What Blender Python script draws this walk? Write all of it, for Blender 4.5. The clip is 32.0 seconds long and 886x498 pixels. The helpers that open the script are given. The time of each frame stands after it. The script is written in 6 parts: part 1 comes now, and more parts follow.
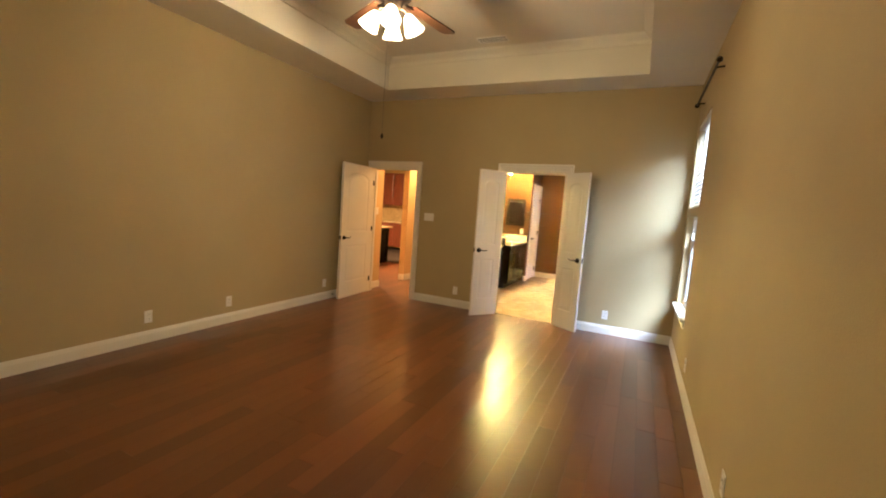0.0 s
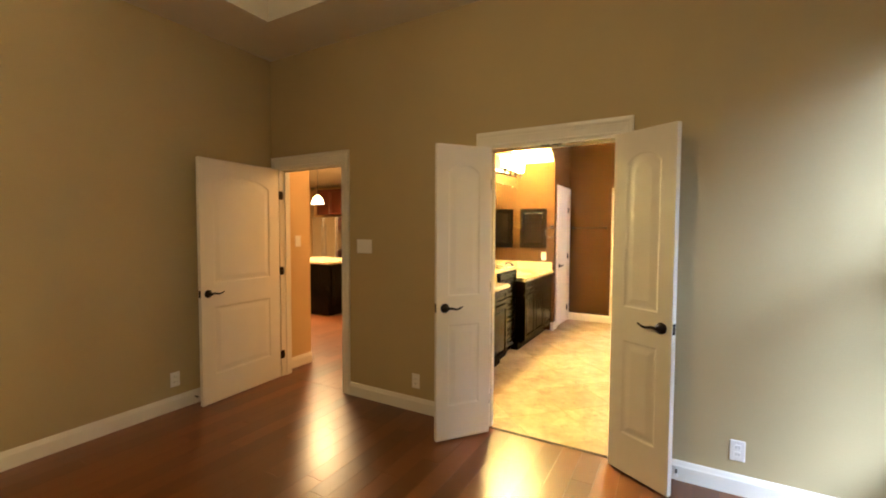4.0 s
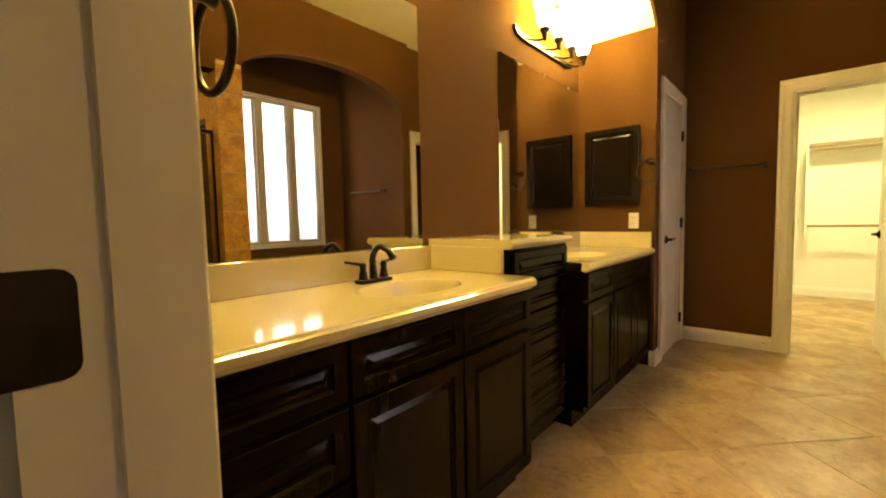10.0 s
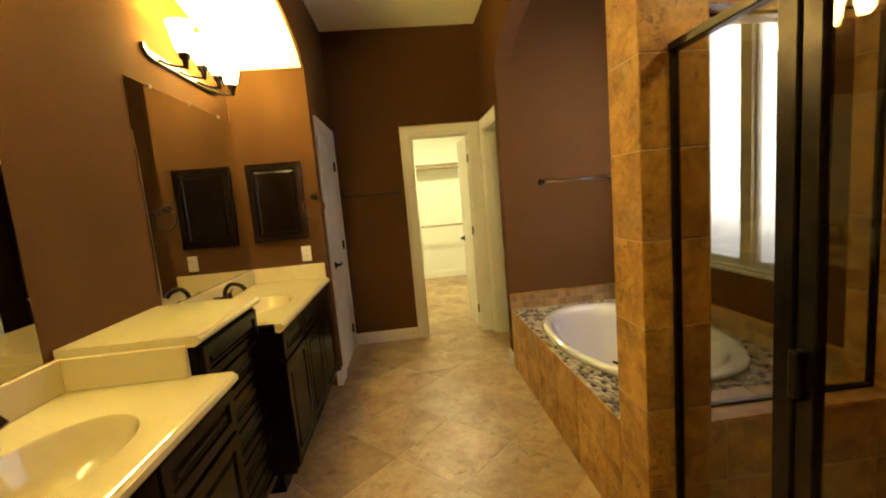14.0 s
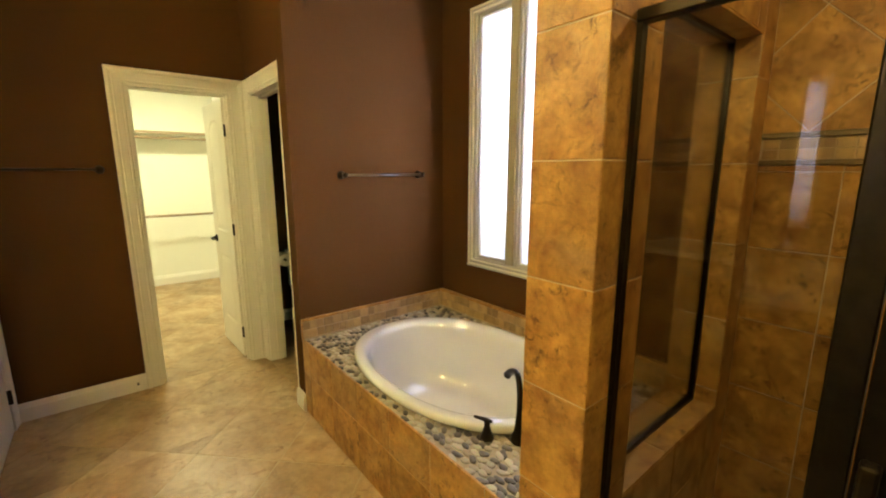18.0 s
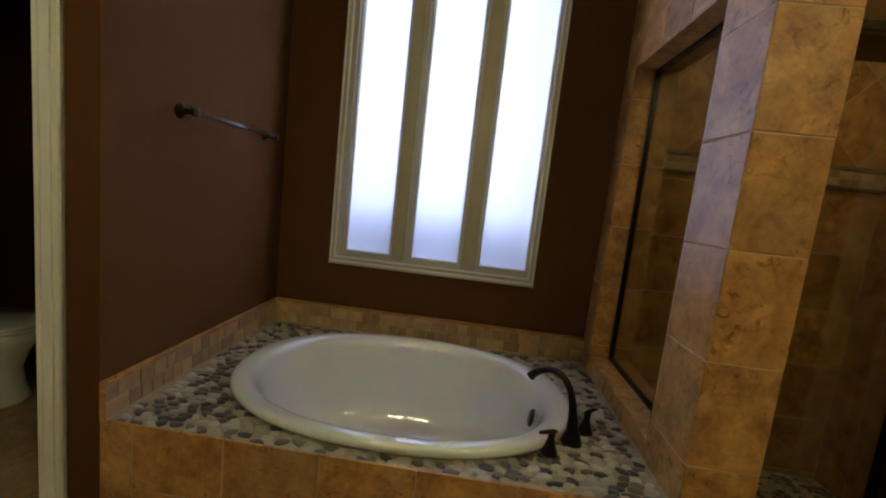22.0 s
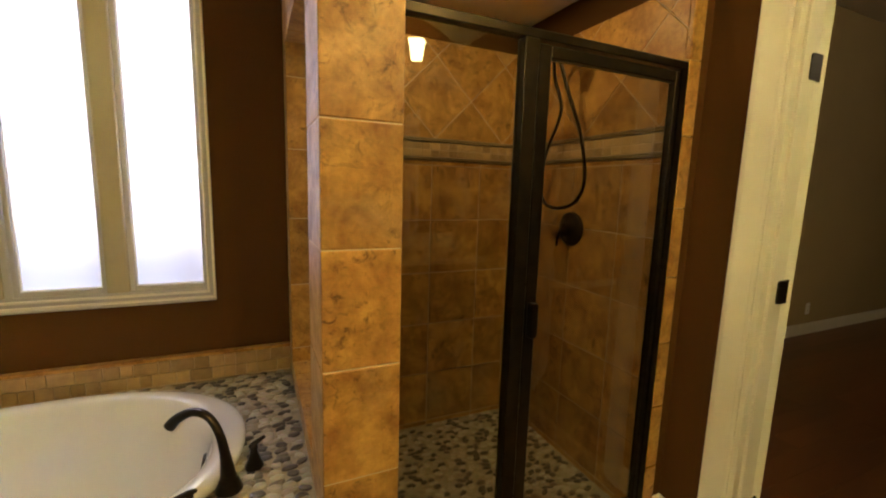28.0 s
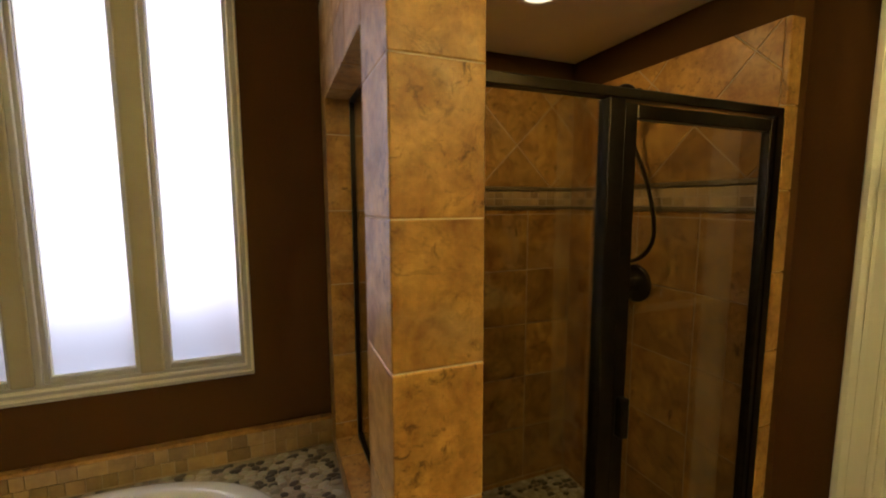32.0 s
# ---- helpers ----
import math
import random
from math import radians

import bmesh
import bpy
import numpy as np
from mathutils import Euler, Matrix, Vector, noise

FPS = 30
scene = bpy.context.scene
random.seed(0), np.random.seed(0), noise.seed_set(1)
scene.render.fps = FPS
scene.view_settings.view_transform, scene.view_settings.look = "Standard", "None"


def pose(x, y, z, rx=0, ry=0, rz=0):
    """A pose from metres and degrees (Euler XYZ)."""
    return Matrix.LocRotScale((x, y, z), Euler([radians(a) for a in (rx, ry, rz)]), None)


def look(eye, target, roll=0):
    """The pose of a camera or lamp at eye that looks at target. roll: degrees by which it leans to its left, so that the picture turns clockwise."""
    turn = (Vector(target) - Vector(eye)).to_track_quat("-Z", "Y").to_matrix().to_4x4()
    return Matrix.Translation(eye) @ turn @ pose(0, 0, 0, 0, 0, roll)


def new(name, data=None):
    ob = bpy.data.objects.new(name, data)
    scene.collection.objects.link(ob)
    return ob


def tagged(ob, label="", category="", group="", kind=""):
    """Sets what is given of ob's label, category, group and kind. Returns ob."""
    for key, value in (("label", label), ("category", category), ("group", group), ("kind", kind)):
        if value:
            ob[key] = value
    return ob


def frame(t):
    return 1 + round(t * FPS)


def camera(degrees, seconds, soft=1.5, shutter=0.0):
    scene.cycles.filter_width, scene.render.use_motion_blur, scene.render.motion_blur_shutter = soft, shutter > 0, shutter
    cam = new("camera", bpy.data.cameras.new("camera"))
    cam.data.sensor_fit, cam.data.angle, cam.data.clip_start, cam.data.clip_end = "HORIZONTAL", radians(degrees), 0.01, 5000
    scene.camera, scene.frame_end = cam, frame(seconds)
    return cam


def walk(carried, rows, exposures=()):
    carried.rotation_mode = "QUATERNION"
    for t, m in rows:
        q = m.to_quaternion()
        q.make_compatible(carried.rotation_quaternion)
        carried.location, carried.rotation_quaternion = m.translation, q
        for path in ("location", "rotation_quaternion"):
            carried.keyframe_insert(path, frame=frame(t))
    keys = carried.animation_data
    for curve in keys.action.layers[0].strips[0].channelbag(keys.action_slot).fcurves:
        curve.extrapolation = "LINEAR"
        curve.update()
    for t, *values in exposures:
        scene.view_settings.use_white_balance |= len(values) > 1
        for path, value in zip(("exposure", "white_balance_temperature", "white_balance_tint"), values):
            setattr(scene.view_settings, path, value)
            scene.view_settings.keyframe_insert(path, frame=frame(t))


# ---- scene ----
cam = camera(93.45, 32.0, soft=2.0)
PATH = [
    (0.0, pose(1.421, -5.738, 1.475, 84.39, -4.14, 25.35)),
    (0.5, pose(1.352, -5.434, 1.476, 83.67, -2.70, 20.92)),
    (1.0, pose(1.255, -5.074, 1.468, 80.32, -1.77, 23.32)),
    (1.5, pose(1.168, -4.734, 1.490, 82.16, -4.12, 21.23)),
    (2.0, pose(1.107, -4.390, 1.497, 84.60, -1.50, 18.61)),
    (2.5, pose(1.037, -3.996, 1.533, 83.51, -0.36, 23.31)),
    (3.0, pose(0.933, -3.595, 1.511, 84.30, -0.42, 24.70)),
    (3.5, pose(0.891, -3.187, 1.480, 84.54, 0.34, 28.09)),
    (4.0, pose(0.820, -2.779, 1.463, 87.42, -0.27, 29.52)),
    (4.5, pose(0.746, -2.362, 1.466, 87.62, -0.54, 27.07)),
    (6.5, pose(0.325, -0.866, 1.386, 85.69, 0.10, 31.91)),
    (7.0, pose(0.215, -0.588, 1.363, 85.17, 1.24, 35.49)),
    (7.5, pose(0.189, -0.377, 1.342, 85.20, 0.23, 41.43)),
    (8.0, pose(0.146, -0.233, 1.311, 84.84, 1.18, 40.92)),
    (8.5, pose(0.092, -0.130, 1.289, 83.38, 1.77, 36.99)),
    (9.0, pose(0.072, -0.065, 1.210, 83.58, 0.90, 37.22)),
    (9.5, pose(0.062, -0.023, 1.159, 84.96, 2.49, 39.56)),
    (10.0, pose(0.033, -0.019, 1.125, 85.99, 1.24, 40.41)),
    (10.5, pose(0.013, -0.032, 1.122, 85.22, 1.42, 37.74)),
    (11.0, pose(-0.032, -0.031, 1.119, 83.83, 3.13, 38.57)),
    (11.5, pose(-0.062, -0.022, 1.164, 83.94, 3.98, 39.24)),
    (12.0, pose(-0.056, -0.026, 1.234, 83.19, 4.34, 34.82)),
    (12.5, pose(-0.034, -0.014, 1.310, 82.26, 3.95, 25.01)),
    (13.0, pose(-0.034, 0.004, 1.399, 81.56, 2.30, 17.50)),
    (13.5, pose(-0.079, 0.021, 1.442, 83.15, 4.71, 5.80)),
    (14.0, pose(-0.117, 0.018, 1.434, 82.80, 4.92, -5.19)),
    (14.5, pose(-0.134, 0.019, 1.402, 80.59, 3.16, -14.63)),
    (15.0, pose(-0.145, 0.025, 1.381, 79.34, 1.22, -22.17)),
    (15.5, pose(-0.163, 0.030, 1.359, 79.31, 0.01, -29.56)),
    (17.5, pose(-0.121, 0.566, 1.526, 78.84, -0.74, -35.77)),
    (18.0, pose(-0.206, 0.826, 1.502, 79.35, 0.06, -39.15)),
    (18.5, pose(-0.272, 1.091, 1.492, 78.97, -0.32, -46.88)),
    (19.0, pose(-0.335, 1.346, 1.505, 80.56, -1.88, -57.75)),
    (19.5, pose(-0.407, 1.534, 1.459, 83.02, -1.62, -70.88)),
    (20.0, pose(-0.438, 1.709, 1.440, 82.39, -2.95, -78.00)),
    (20.5, pose(-0.454, 1.881, 1.402, 86.14, -2.18, -79.03)),
    (21.0, pose(-0.466, 2.033, 1.353, 85.55, -2.36, -78.31)),
    (21.5, pose(-0.467, 2.122, 1.312, 84.06, -5.77, -83.91)),
    (22.0, pose(-0.469, 2.172, 1.286, 82.58, -6.27, -85.01)),
    (22.5, pose(-0.471, 2.202, 1.275, 80.28, -4.96, -84.17)),
    (23.0, pose(-0.473, 2.225, 1.270, 79.22, -4.59, -85.69)),
    (23.5, pose(-0.470, 2.219, 1.262, 78.97, -4.01, -87.29)),
    (24.0, pose(-0.452, 2.179, 1.267, 78.43, -2.50, -88.58)),
    (24.5, pose(-0.422, 2.121, 1.268, 77.71, -2.82, -92.59)),
    (25.0, pose(-0.394, 2.064, 1.271, 77.12, -2.70, -95.65)),
    (25.5, pose(-0.371, 1.996, 1.277, 77.04, -2.38, -100.32)),
    (26.0, pose(-0.335, 1.922, 1.265, 76.40, -3.25, -106.26)),
    (26.5, pose(-0.312, 1.850, 1.270, 76.80, -3.32, -111.28)),
    (28.5, pose(-0.337, 1.627, 1.463, 83.23, -0.60, -112.66)),
    (29.0, pose(-0.340, 1.620, 1.564, 84.75, 1.77, -109.50)),
    (29.5, pose(-0.346, 1.620, 1.604, 85.42, 1.39, -107.58)),
    (30.0, pose(-0.333, 1.619, 1.604, 84.45, 1.77, -106.83)),
    (30.5, pose(-0.326, 1.610, 1.593, 84.49, 1.93, -106.94)),
    (31.0, pose(-0.279, 1.595, 1.578, 83.59, 1.27, -107.79)),
    (31.5, pose(-0.180, 1.640, 1.552, 83.46, -0.37, -110.44)),
    (32.0, pose(-0.103, 1.719, 1.556, 83.68, 0.14, -111.72)),
]
EXPOSURE = [(0.0, 0.68, 5750, 15), (1.2, 0.48, 5750, 14), (2.0, 0.44, 5750, 14), (3.0, 0.42, 5850, 14), (4.5, 0.30, 6050, 13), (6.5, -0.55, 6700, 10), (9.0, -1.38, 7300, 10), (11.0, -1.55, 7400, 10), (13.0, -1.62, 6600, 8), (15.5, -1.90, 6500, 8),
            (17.5, -1.65, 5850, 8), (19.0, -1.85, 5500, 10), (21.0, -2.85, 4900, 12), (23.0, -3.18, 4750, 12), (24.5, -3.12, 4800, 12), (26.0, -2.92, 5000, 12), (28.5, -1.95, 5900, 12),
            (30.0, -2.05, 6000, 10), (32.0, -2.62, 5800, 10)]
walk(cam, PATH, EXPOSURE)

# ---- world, sun, large lights ----
world = bpy.data.worlds.new("world")
scene.world = world
world.use_nodes = True
wn = world.node_tree
sky = wn.nodes.new("ShaderNodeTexSky")
sky.sky_type = "NISHITA"
sky.sun_disc = False
sky.sun_elevation = radians(48)
sky.sun_rotation = radians(200)
wn.links.new(sky.outputs[0], wn.nodes["Background"].inputs[0])
wn.nodes["Background"].inputs[1].default_value = 0.12

DAY = (0.93, 0.915, 1.0)
WARM = (1.0, 0.73, 0.13)


def lamp(name, kind, m, power, color, size=0.1, size_y=None):
    d = bpy.data.lights.new(name, kind)
    d.energy, d.color = power, color
    if kind == "AREA":
        d.size = size
        if size_y:
            d.shape, d.size_y = "RECTANGLE", size_y
    else:
        d.shadow_soft_size = size
    ob = new(name, d)
    ob.matrix_world = m
    return ob


sun = lamp("sun", "SUN", pose(0, 0, 8, 42, 0, 110), 1.2, (1.0, 0.95, 0.88))
sun.data.angle = radians(10)

# plan, metres
BX0, BX1, BY0, BH = -2.70, 1.91, -6.9, 3.10      # bedroom
HX0, HX1 = -2.61, -1.768                          # hall door opening
DX0, DX1 = -0.394, 0.490                           # double door opening
DOORH = 2.055
WT = 0.125                                        # partition thickness
VX, CX = -1.34, -0.765                            # vanity wall, counter front / arch plane
FY = 4.235                                        # far wall of bath
TX = 0.65                                         # tub front / column plane
WX = 1.765                                        # tub window wall
CY0, CY1 = 1.327, 1.525                           # tiled partition
EY = 3.252                                        # tub end wall
AY = 3.30                                         # vanity end wall
BATHH = 3.06
SBX = 1.765                                       # shower back wall
SY = 0.230                                        # shower side wall
CASE = 0.09                                       # casing width, bathroom side
CASE_B = 0.076                                    # casing width, bedroom side

lamp("window_light_bedroom", "AREA", look((BX1 + 2.0, -2.75, 4.3), (BX1, -0.62, 1.1)), 1600, (0.64, 0.80, 1.0), 3.0, 1.8)
lamp("window_light_bath", "AREA", pose(WX + 0.17, 2.40, 1.815, 0, 90, 0), 690, DAY, 1.34, 1.10)
for y0 in (0.84, 2.72):
    for i in range(4):
        lamp("vanity_bulb", "POINT", pose(VX + 0.15, y0 - 0.30 + 0.20 * i, 2.41), 285, WARM, 0.04)
lamp("fan_bulb", "POINT", pose(-0.34, -3.1, 2.76), 84, (1.0, 0.74, 0.37), 0.09)
lamp("closet_light", "AREA", pose(0.3, 5.9, 2.60, 0, 0, 0), 215, (1.0, 0.90, 0.47), 0.3, 0.3)
lamp("shower_light", "AREA", pose(1.205, 0.83, 2.262), 24.0, (1.0, 0.67, 0.27), 0.11)
lamp("kitchen_light", "AREA", pose(-5.2, 2.4, 2.7, 0, 0, 0), 420, (1.0, 0.66, 0.28), 1.2, 1.2)
lamp("hall_light", "POINT", pose(-2.1, 1.6, 2.5), 60, (1.0, 0.62, 0.24), 0.1)


# ---- materials ----
def material(name, color, rough=0.5, metal=0.0, vary=0.08, scale=6.0, bump=0.0, bump_scale=60.0, second=None, blend=0.5,
             rand=0.0, coat=0.0, coat_rough=0.12, spec=0.5, rough_vary=0.06, stretch=(1, 1, 1), distort=0.0, detail=4.0):
    """A Principled material whose colour varies at two scales, with fine relief."""
    m = bpy.data.materials.new(name)
    m.use_nodes = True
    t = m.node_tree
    n, l = t.nodes, t.links
    b = n["Principled BSDF"]
    b.inputs["Metallic"].default_value = metal
    b.inputs["Specular IOR Level"].default_value = spec
    b.inputs["Coat Weight"].default_value = coat
    b.inputs["Coat Roughness"].default_value = coat_rough
    co = n.new("ShaderNodeTexCoord")
    mp = n.new("ShaderNodeMapping")
    mp.inputs["Scale"].default_value = stretch
    geo = n.new("ShaderNodeNewGeometry")
    info = n.new("ShaderNodeObjectInfo")
    off = n.new("ShaderNodeVectorMath")
    off.operation = "ADD"
    mul = n.new("ShaderNodeVectorMath")
    mul.operation = "SCALE"
    mul.inputs["Scale"].default_value = 37.0 if rand else 0.0
    comb = n.new("ShaderNodeCombineXYZ")
    for i in range(3):
        l.new(info.outputs["Random"], comb.inputs[i])
    l.new(comb.outputs[0], mul.inputs[0])
    l.new(geo.outputs["Position"], off.inputs[0])
    l.new(mul.outputs[0], off.inputs[1])
    l.new(off.outputs[0], mp.inputs[0])
    big = n.new("ShaderNodeTexNoise")
    big.inputs["Scale"].default_value = scale
    big.inputs["Detail"].default_value = detail
    big.inputs["Distortion"].default_value = distort
    fine = n.new("ShaderNodeTexNoise")
    fine.inputs["Scale"].default_value = bump_scale
    fine.inputs["Detail"].default_value = 5.0
    l.new(mp.outputs[0], big.inputs["Vector"])
    l.new(mp.outputs[0], fine.inputs["Vector"])
    mix = n.new("ShaderNodeMix")
    mix.data_type = "RGBA"
    c2 = second or tuple(min(1, c * (1 - 2.2 * vary)) for c in color)
    mix.inputs["A"].default_value = (*color, 1)
    mix.inputs["B"].default_value = (*c2, 1)
    ramp = n.new("ShaderNodeMapRange")
    ramp.inputs["From Min"].default_value = 0.5 - 0.22 + (0.5 - blend) * 0.4
    ramp.inputs["From Max"].default_value = 0.5 + 0.22 + (0.5 - blend) * 0.4
    l.new(big.outputs[0], ramp.inputs[0])
    l.new(ramp.outputs[0], mix.inputs["Factor"])
    hsv = n.new("ShaderNodeHueSaturation")
    l.new(mix.outputs["Result"], hsv.inputs["Color"])
    val = n.new("ShaderNodeMath")
    val.operation = "MULTIPLY_ADD"
    l.new(fine.outputs[0], val.inputs[0])
    val.inputs[1].default_value = 2 * vary
    val.inputs[2].default_value = 1 - vary
    if rand:
        r = n.new("ShaderNodeMath")
        r.operation = "MULTIPLY_ADD"
        l.new(info.outputs["Random"], r.inputs[0])
        r.inputs[1].default_value = 2 * rand
        r.inputs[2].default_value = 1 - rand
        v2 = n.new("ShaderNodeMath")
        v2.operation = "MULTIPLY"
        l.new(r.outputs[0], v2.inputs[0])
        l.new(val.outputs[0], v2.inputs[1])
        l.new(v2.outputs[0], hsv.inputs["Value"])
    else:
        l.new(val.outputs[0], hsv.inputs["Value"])
    l.new(hsv.outputs[0], b.inputs["Base Color"])
    rg = n.new("ShaderNodeMapRange")
    rg.inputs["To Min"].default_value = max(0.0, rough - rough_vary)
    rg.inputs["To Max"].default_value = min(1.0, rough + rough_vary)
    l.new(big.outputs[0], rg.inputs[0])
    l.new(rg.outputs[0], b.inputs["Roughness"])
    if bump:
        bp = n.new("ShaderNodeBump")
        bp.inputs["Strength"].default_value = bump
        bp.inputs["Distance"].default_value = 0.01
        l.new(fine.outputs[0], bp.inputs["Height"])
        l.new(bp.outputs[0], b.inputs["Normal"])
    return m


def stone(name, light, dark, vein, patch, rough=0.33, bump=0.08, size=1.0):
    """A glazed stone-look tile: clouds of two tones, grey patches, thin ragged veins and fine pits, turned afresh for each piece."""
    m = bpy.data.materials.new(name)
    m.use_nodes = True
    n, l = m.node_tree.nodes, m.node_tree.links
    b = n["Principled BSDF"]
    geo, info = n.new("ShaderNodeNewGeometry"), n.new("ShaderNodeObjectInfo")
    comb, mul, add = n.new("ShaderNodeCombineXYZ"), n.new("ShaderNodeVectorMath"), n.new("ShaderNodeVectorMath")
    mul.operation = "SCALE"
    mul.inputs["Scale"].default_value = 41.0
    for i in range(3):
        l.new(info.outputs["Random"], comb.inputs[i])
    l.new(comb.outputs[0], mul.inputs[0])
    l.new(geo.outputs["Position"], add.inputs[0])
    l.new(mul.outputs[0], add.inputs[1])

    def noise(scale, detail, distort):
        t = n.new("ShaderNodeTexNoise")
        t.inputs["Scale"].default_value, t.inputs["Detail"].default_value, t.inputs["Distortion"].default_value = scale / size, detail, distort
        t.inputs["Roughness"].default_value = 0.60
        l.new(add.outputs[0], t.inputs["Vector"])
        return t.outputs[0]

    def span(src, lo, hi, a=0.0, c=1.0):
        t = n.new("ShaderNodeMapRange")
        t.inputs["From Min"].default_value, t.inputs["From Max"].default_value = lo, hi
        t.inputs["To Min"].default_value, t.inputs["To Max"].default_value = a, c
        l.new(src, t.inputs[0])
        return t.outputs[0]

    def calc(op, p, q):
        t = n.new("ShaderNodeMath")
        t.operation = op
        for i, v in enumerate((p, q)):
            if isinstance(v, float):
                t.inputs[i].default_value = v
            else:
                l.new(v, t.inputs[i])
        return t.outputs[0]

    def blend(fac, p, q):
        t = n.new("ShaderNodeMix")
        t.data_type = "RGBA"
        l.new(fac, t.inputs["Factor"])
        for k, v in (("A", p), ("B", q)):
            if isinstance(v, tuple):
                t.inputs[k].default_value = (*v, 1)
            else:
                l.new(v, t.inputs[k])
        return t.outputs["Result"]
    cloud = noise(9.5, 12.0, 0.35)
    col = blend(span(cloud, 0.36, 0.66), light, dark)
    col = blend(span(noise(3.2, 5.0, 0.4), 0.52, 0.72, 0.0, 0.7), col, patch)
    ridge = calc("ABSOLUTE", calc("SUBTRACT", noise(7.0, 10.0, 0.7), 0.5), 0.0)
    lines = span(ridge, 0.0, 0.022, 1.0, 0.0)
    lines = calc("MULTIPLY", lines, span(noise(4.0, 2.0, 0.0), 0.50, 0.66, 0.0, 0.4))
    col = blend(lines, col, vein)
    pits = span(noise(34.0, 8.0, 0.9), 0.53, 0.67, 0.0, 0.76)
    pits = calc("MULTIPLY", pits, span(noise(5.5, 4.0, 0.8), 0.45, 0.57))
    col = blend(pits, col, vein)
    hsv = n.new("ShaderNodeHueSaturation")
    l.new(col, hsv.inputs["Color"])
    l.new(calc("MULTIPLY", span(info.outputs["Random"], 0.0, 1.0, 0.86, 1.14), span(noise(45.0, 6.0, 0.4), 0.3, 0.7, 0.84, 1.16)), hsv.inputs["Value"])
    l.new(hsv.outputs[0], b.inputs["Base Color"])
    b.inputs["Specular IOR Level"].default_value = 0.3
    l.new(span(cloud, 0.3, 0.7, rough - 0.07, rough + 0.09), b.inputs["Roughness"])
    bp = n.new("ShaderNodeBump")
    bp.inputs["Strength"].default_value = bump
    bp.inputs["Distance"].default_value = 0.01
    l.new(calc("SUBTRACT", noise(18.0, 7.0, 0.3), pits), bp.inputs["Height"])
    l.new(bp.outputs[0], b.inputs["Normal"])
    return m


def glow(name, color, strength):
    m = bpy.data.materials.new(name)
    m.use_nodes = True
    b = m.node_tree.nodes["Principled BSDF"]
    b.inputs["Base Color"].default_value = (*color, 1)
    b.inputs["Emission Color"].default_value = (*color, 1)
    b.inputs["Emission Strength"].default_value = strength
    return m


M_WALL = material("beige_wall_paint", (0.47, 0.375, 0.20), 0.85, vary=0.03, scale=1.4, bump=0.12, bump_scale=140)
M_BROWN = material("brown_wall_paint", (0.060, 0.0272, 0.0082), 0.9, spec=0.03, vary=0.05, scale=1.6, bump=0.14, bump_scale=120)
M_CEIL = material("ceiling_paint", (0.74, 0.70, 0.60), 0.9, vary=0.02, scale=2, bump=0.2, bump_scale=90)
M_CREAM = material("cream_ceiling_paint", (0.78, 0.72, 0.56), 0.9, vary=0.02, scale=2, bump=0.2, bump_scale=90)
M_TRIM = material("white_trim_paint", (0.80, 0.77, 0.69), 0.38, vary=0.02, scale=5, bump=0.03, bump_scale=40)
M_CLOSET = material("closet_wall_paint", (0.82, 0.80, 0.70), 0.85, vary=0.02, scale=2, bump=0.1, bump_scale=100)
M_HALL = material("hall_wall_paint", (0.60, 0.42, 0.20), 0.85, vary=0.03, scale=2, bump=0.1, bump_scale=100)
M_WOOD = material("hardwood_plank", (0.128, 0.043, 0.0122), 0.30, vary=0.05, scale=3, bump=0.002, bump_scale=30, rand=0.27, rough_vary=0.03,
                  second=(0.120, 0.039, 0.0113), stretch=(5, 0.6, 1), distort=0.8, coat=0.22, coat_rough=0.22)
M_SUB = material("dark_joint", (0.03, 0.015, 0.008), 0.8)
M_FTILE = stone("stone_look_floor_tile", (0.40, 0.285, 0.155), (0.28, 0.175, 0.082), (0.18, 0.10, 0.042), (0.37, 0.28, 0.17), 0.36, 0.04, 2.2)
M_GROUT = material("grout", (0.42, 0.32, 0.19), 0.9, vary=0.1, scale=20)
M_STILE = stone("stone_look_wall_tile", (0.46, 0.255, 0.055), (0.235, 0.108, 0.024), (0.060, 0.028, 0.010), (0.36, 0.235, 0.105), 0.38)
M_SGROUT = material("wall_grout", (0.54, 0.42, 0.28), 0.9, vary=0.1, scale=20)
M_PGROUT = material("pebble_grout", (0.38, 0.32, 0.23), 0.85, vary=0.1, scale=25)
M_CAB = material("espresso_cabinet_wood", (0.0045, 0.0028, 0.002), 0.20, vary=0.2, scale=9, stretch=(5, 5, 0.6), bump=0.03, rough_vary=0.03,
                 second=(0.0035, 0.002, 0.0015), coat=0.0, spec=0.06)
M_MARBLE = material("cultured_marble", (0.75, 0.65, 0.34), 0.14, vary=0.02, scale=3, coat=0.4, coat_rough=0.02, rough_vary=0.02, second=(0.74, 0.65, 0.41))
M_TUB = material("tub_acrylic", (0.90, 0.90, 0.89), 0.06, vary=0.01, scale=2, coat=1.0, coat_rough=0.02, spec=0.8, rough_vary=0.01)
M_TUB.node_tree.nodes["Principled BSDF"].inputs["Coat IOR"].default_value = 1.9
M_BRONZE = material("oil_rubbed_bronze", (0.024, 0.017, 0.013), 0.32, metal=0.85, vary=0.2, scale=25)
M_CHROME = material("dark_brushed_rod", (0.20, 0.19, 0.19), 0.30, metal=1.0, vary=0.05, scale=30)
M_PLATE = material("white_plate_plastic", (0.82, 0.80, 0.75), 0.35, vary=0.01, scale=5)
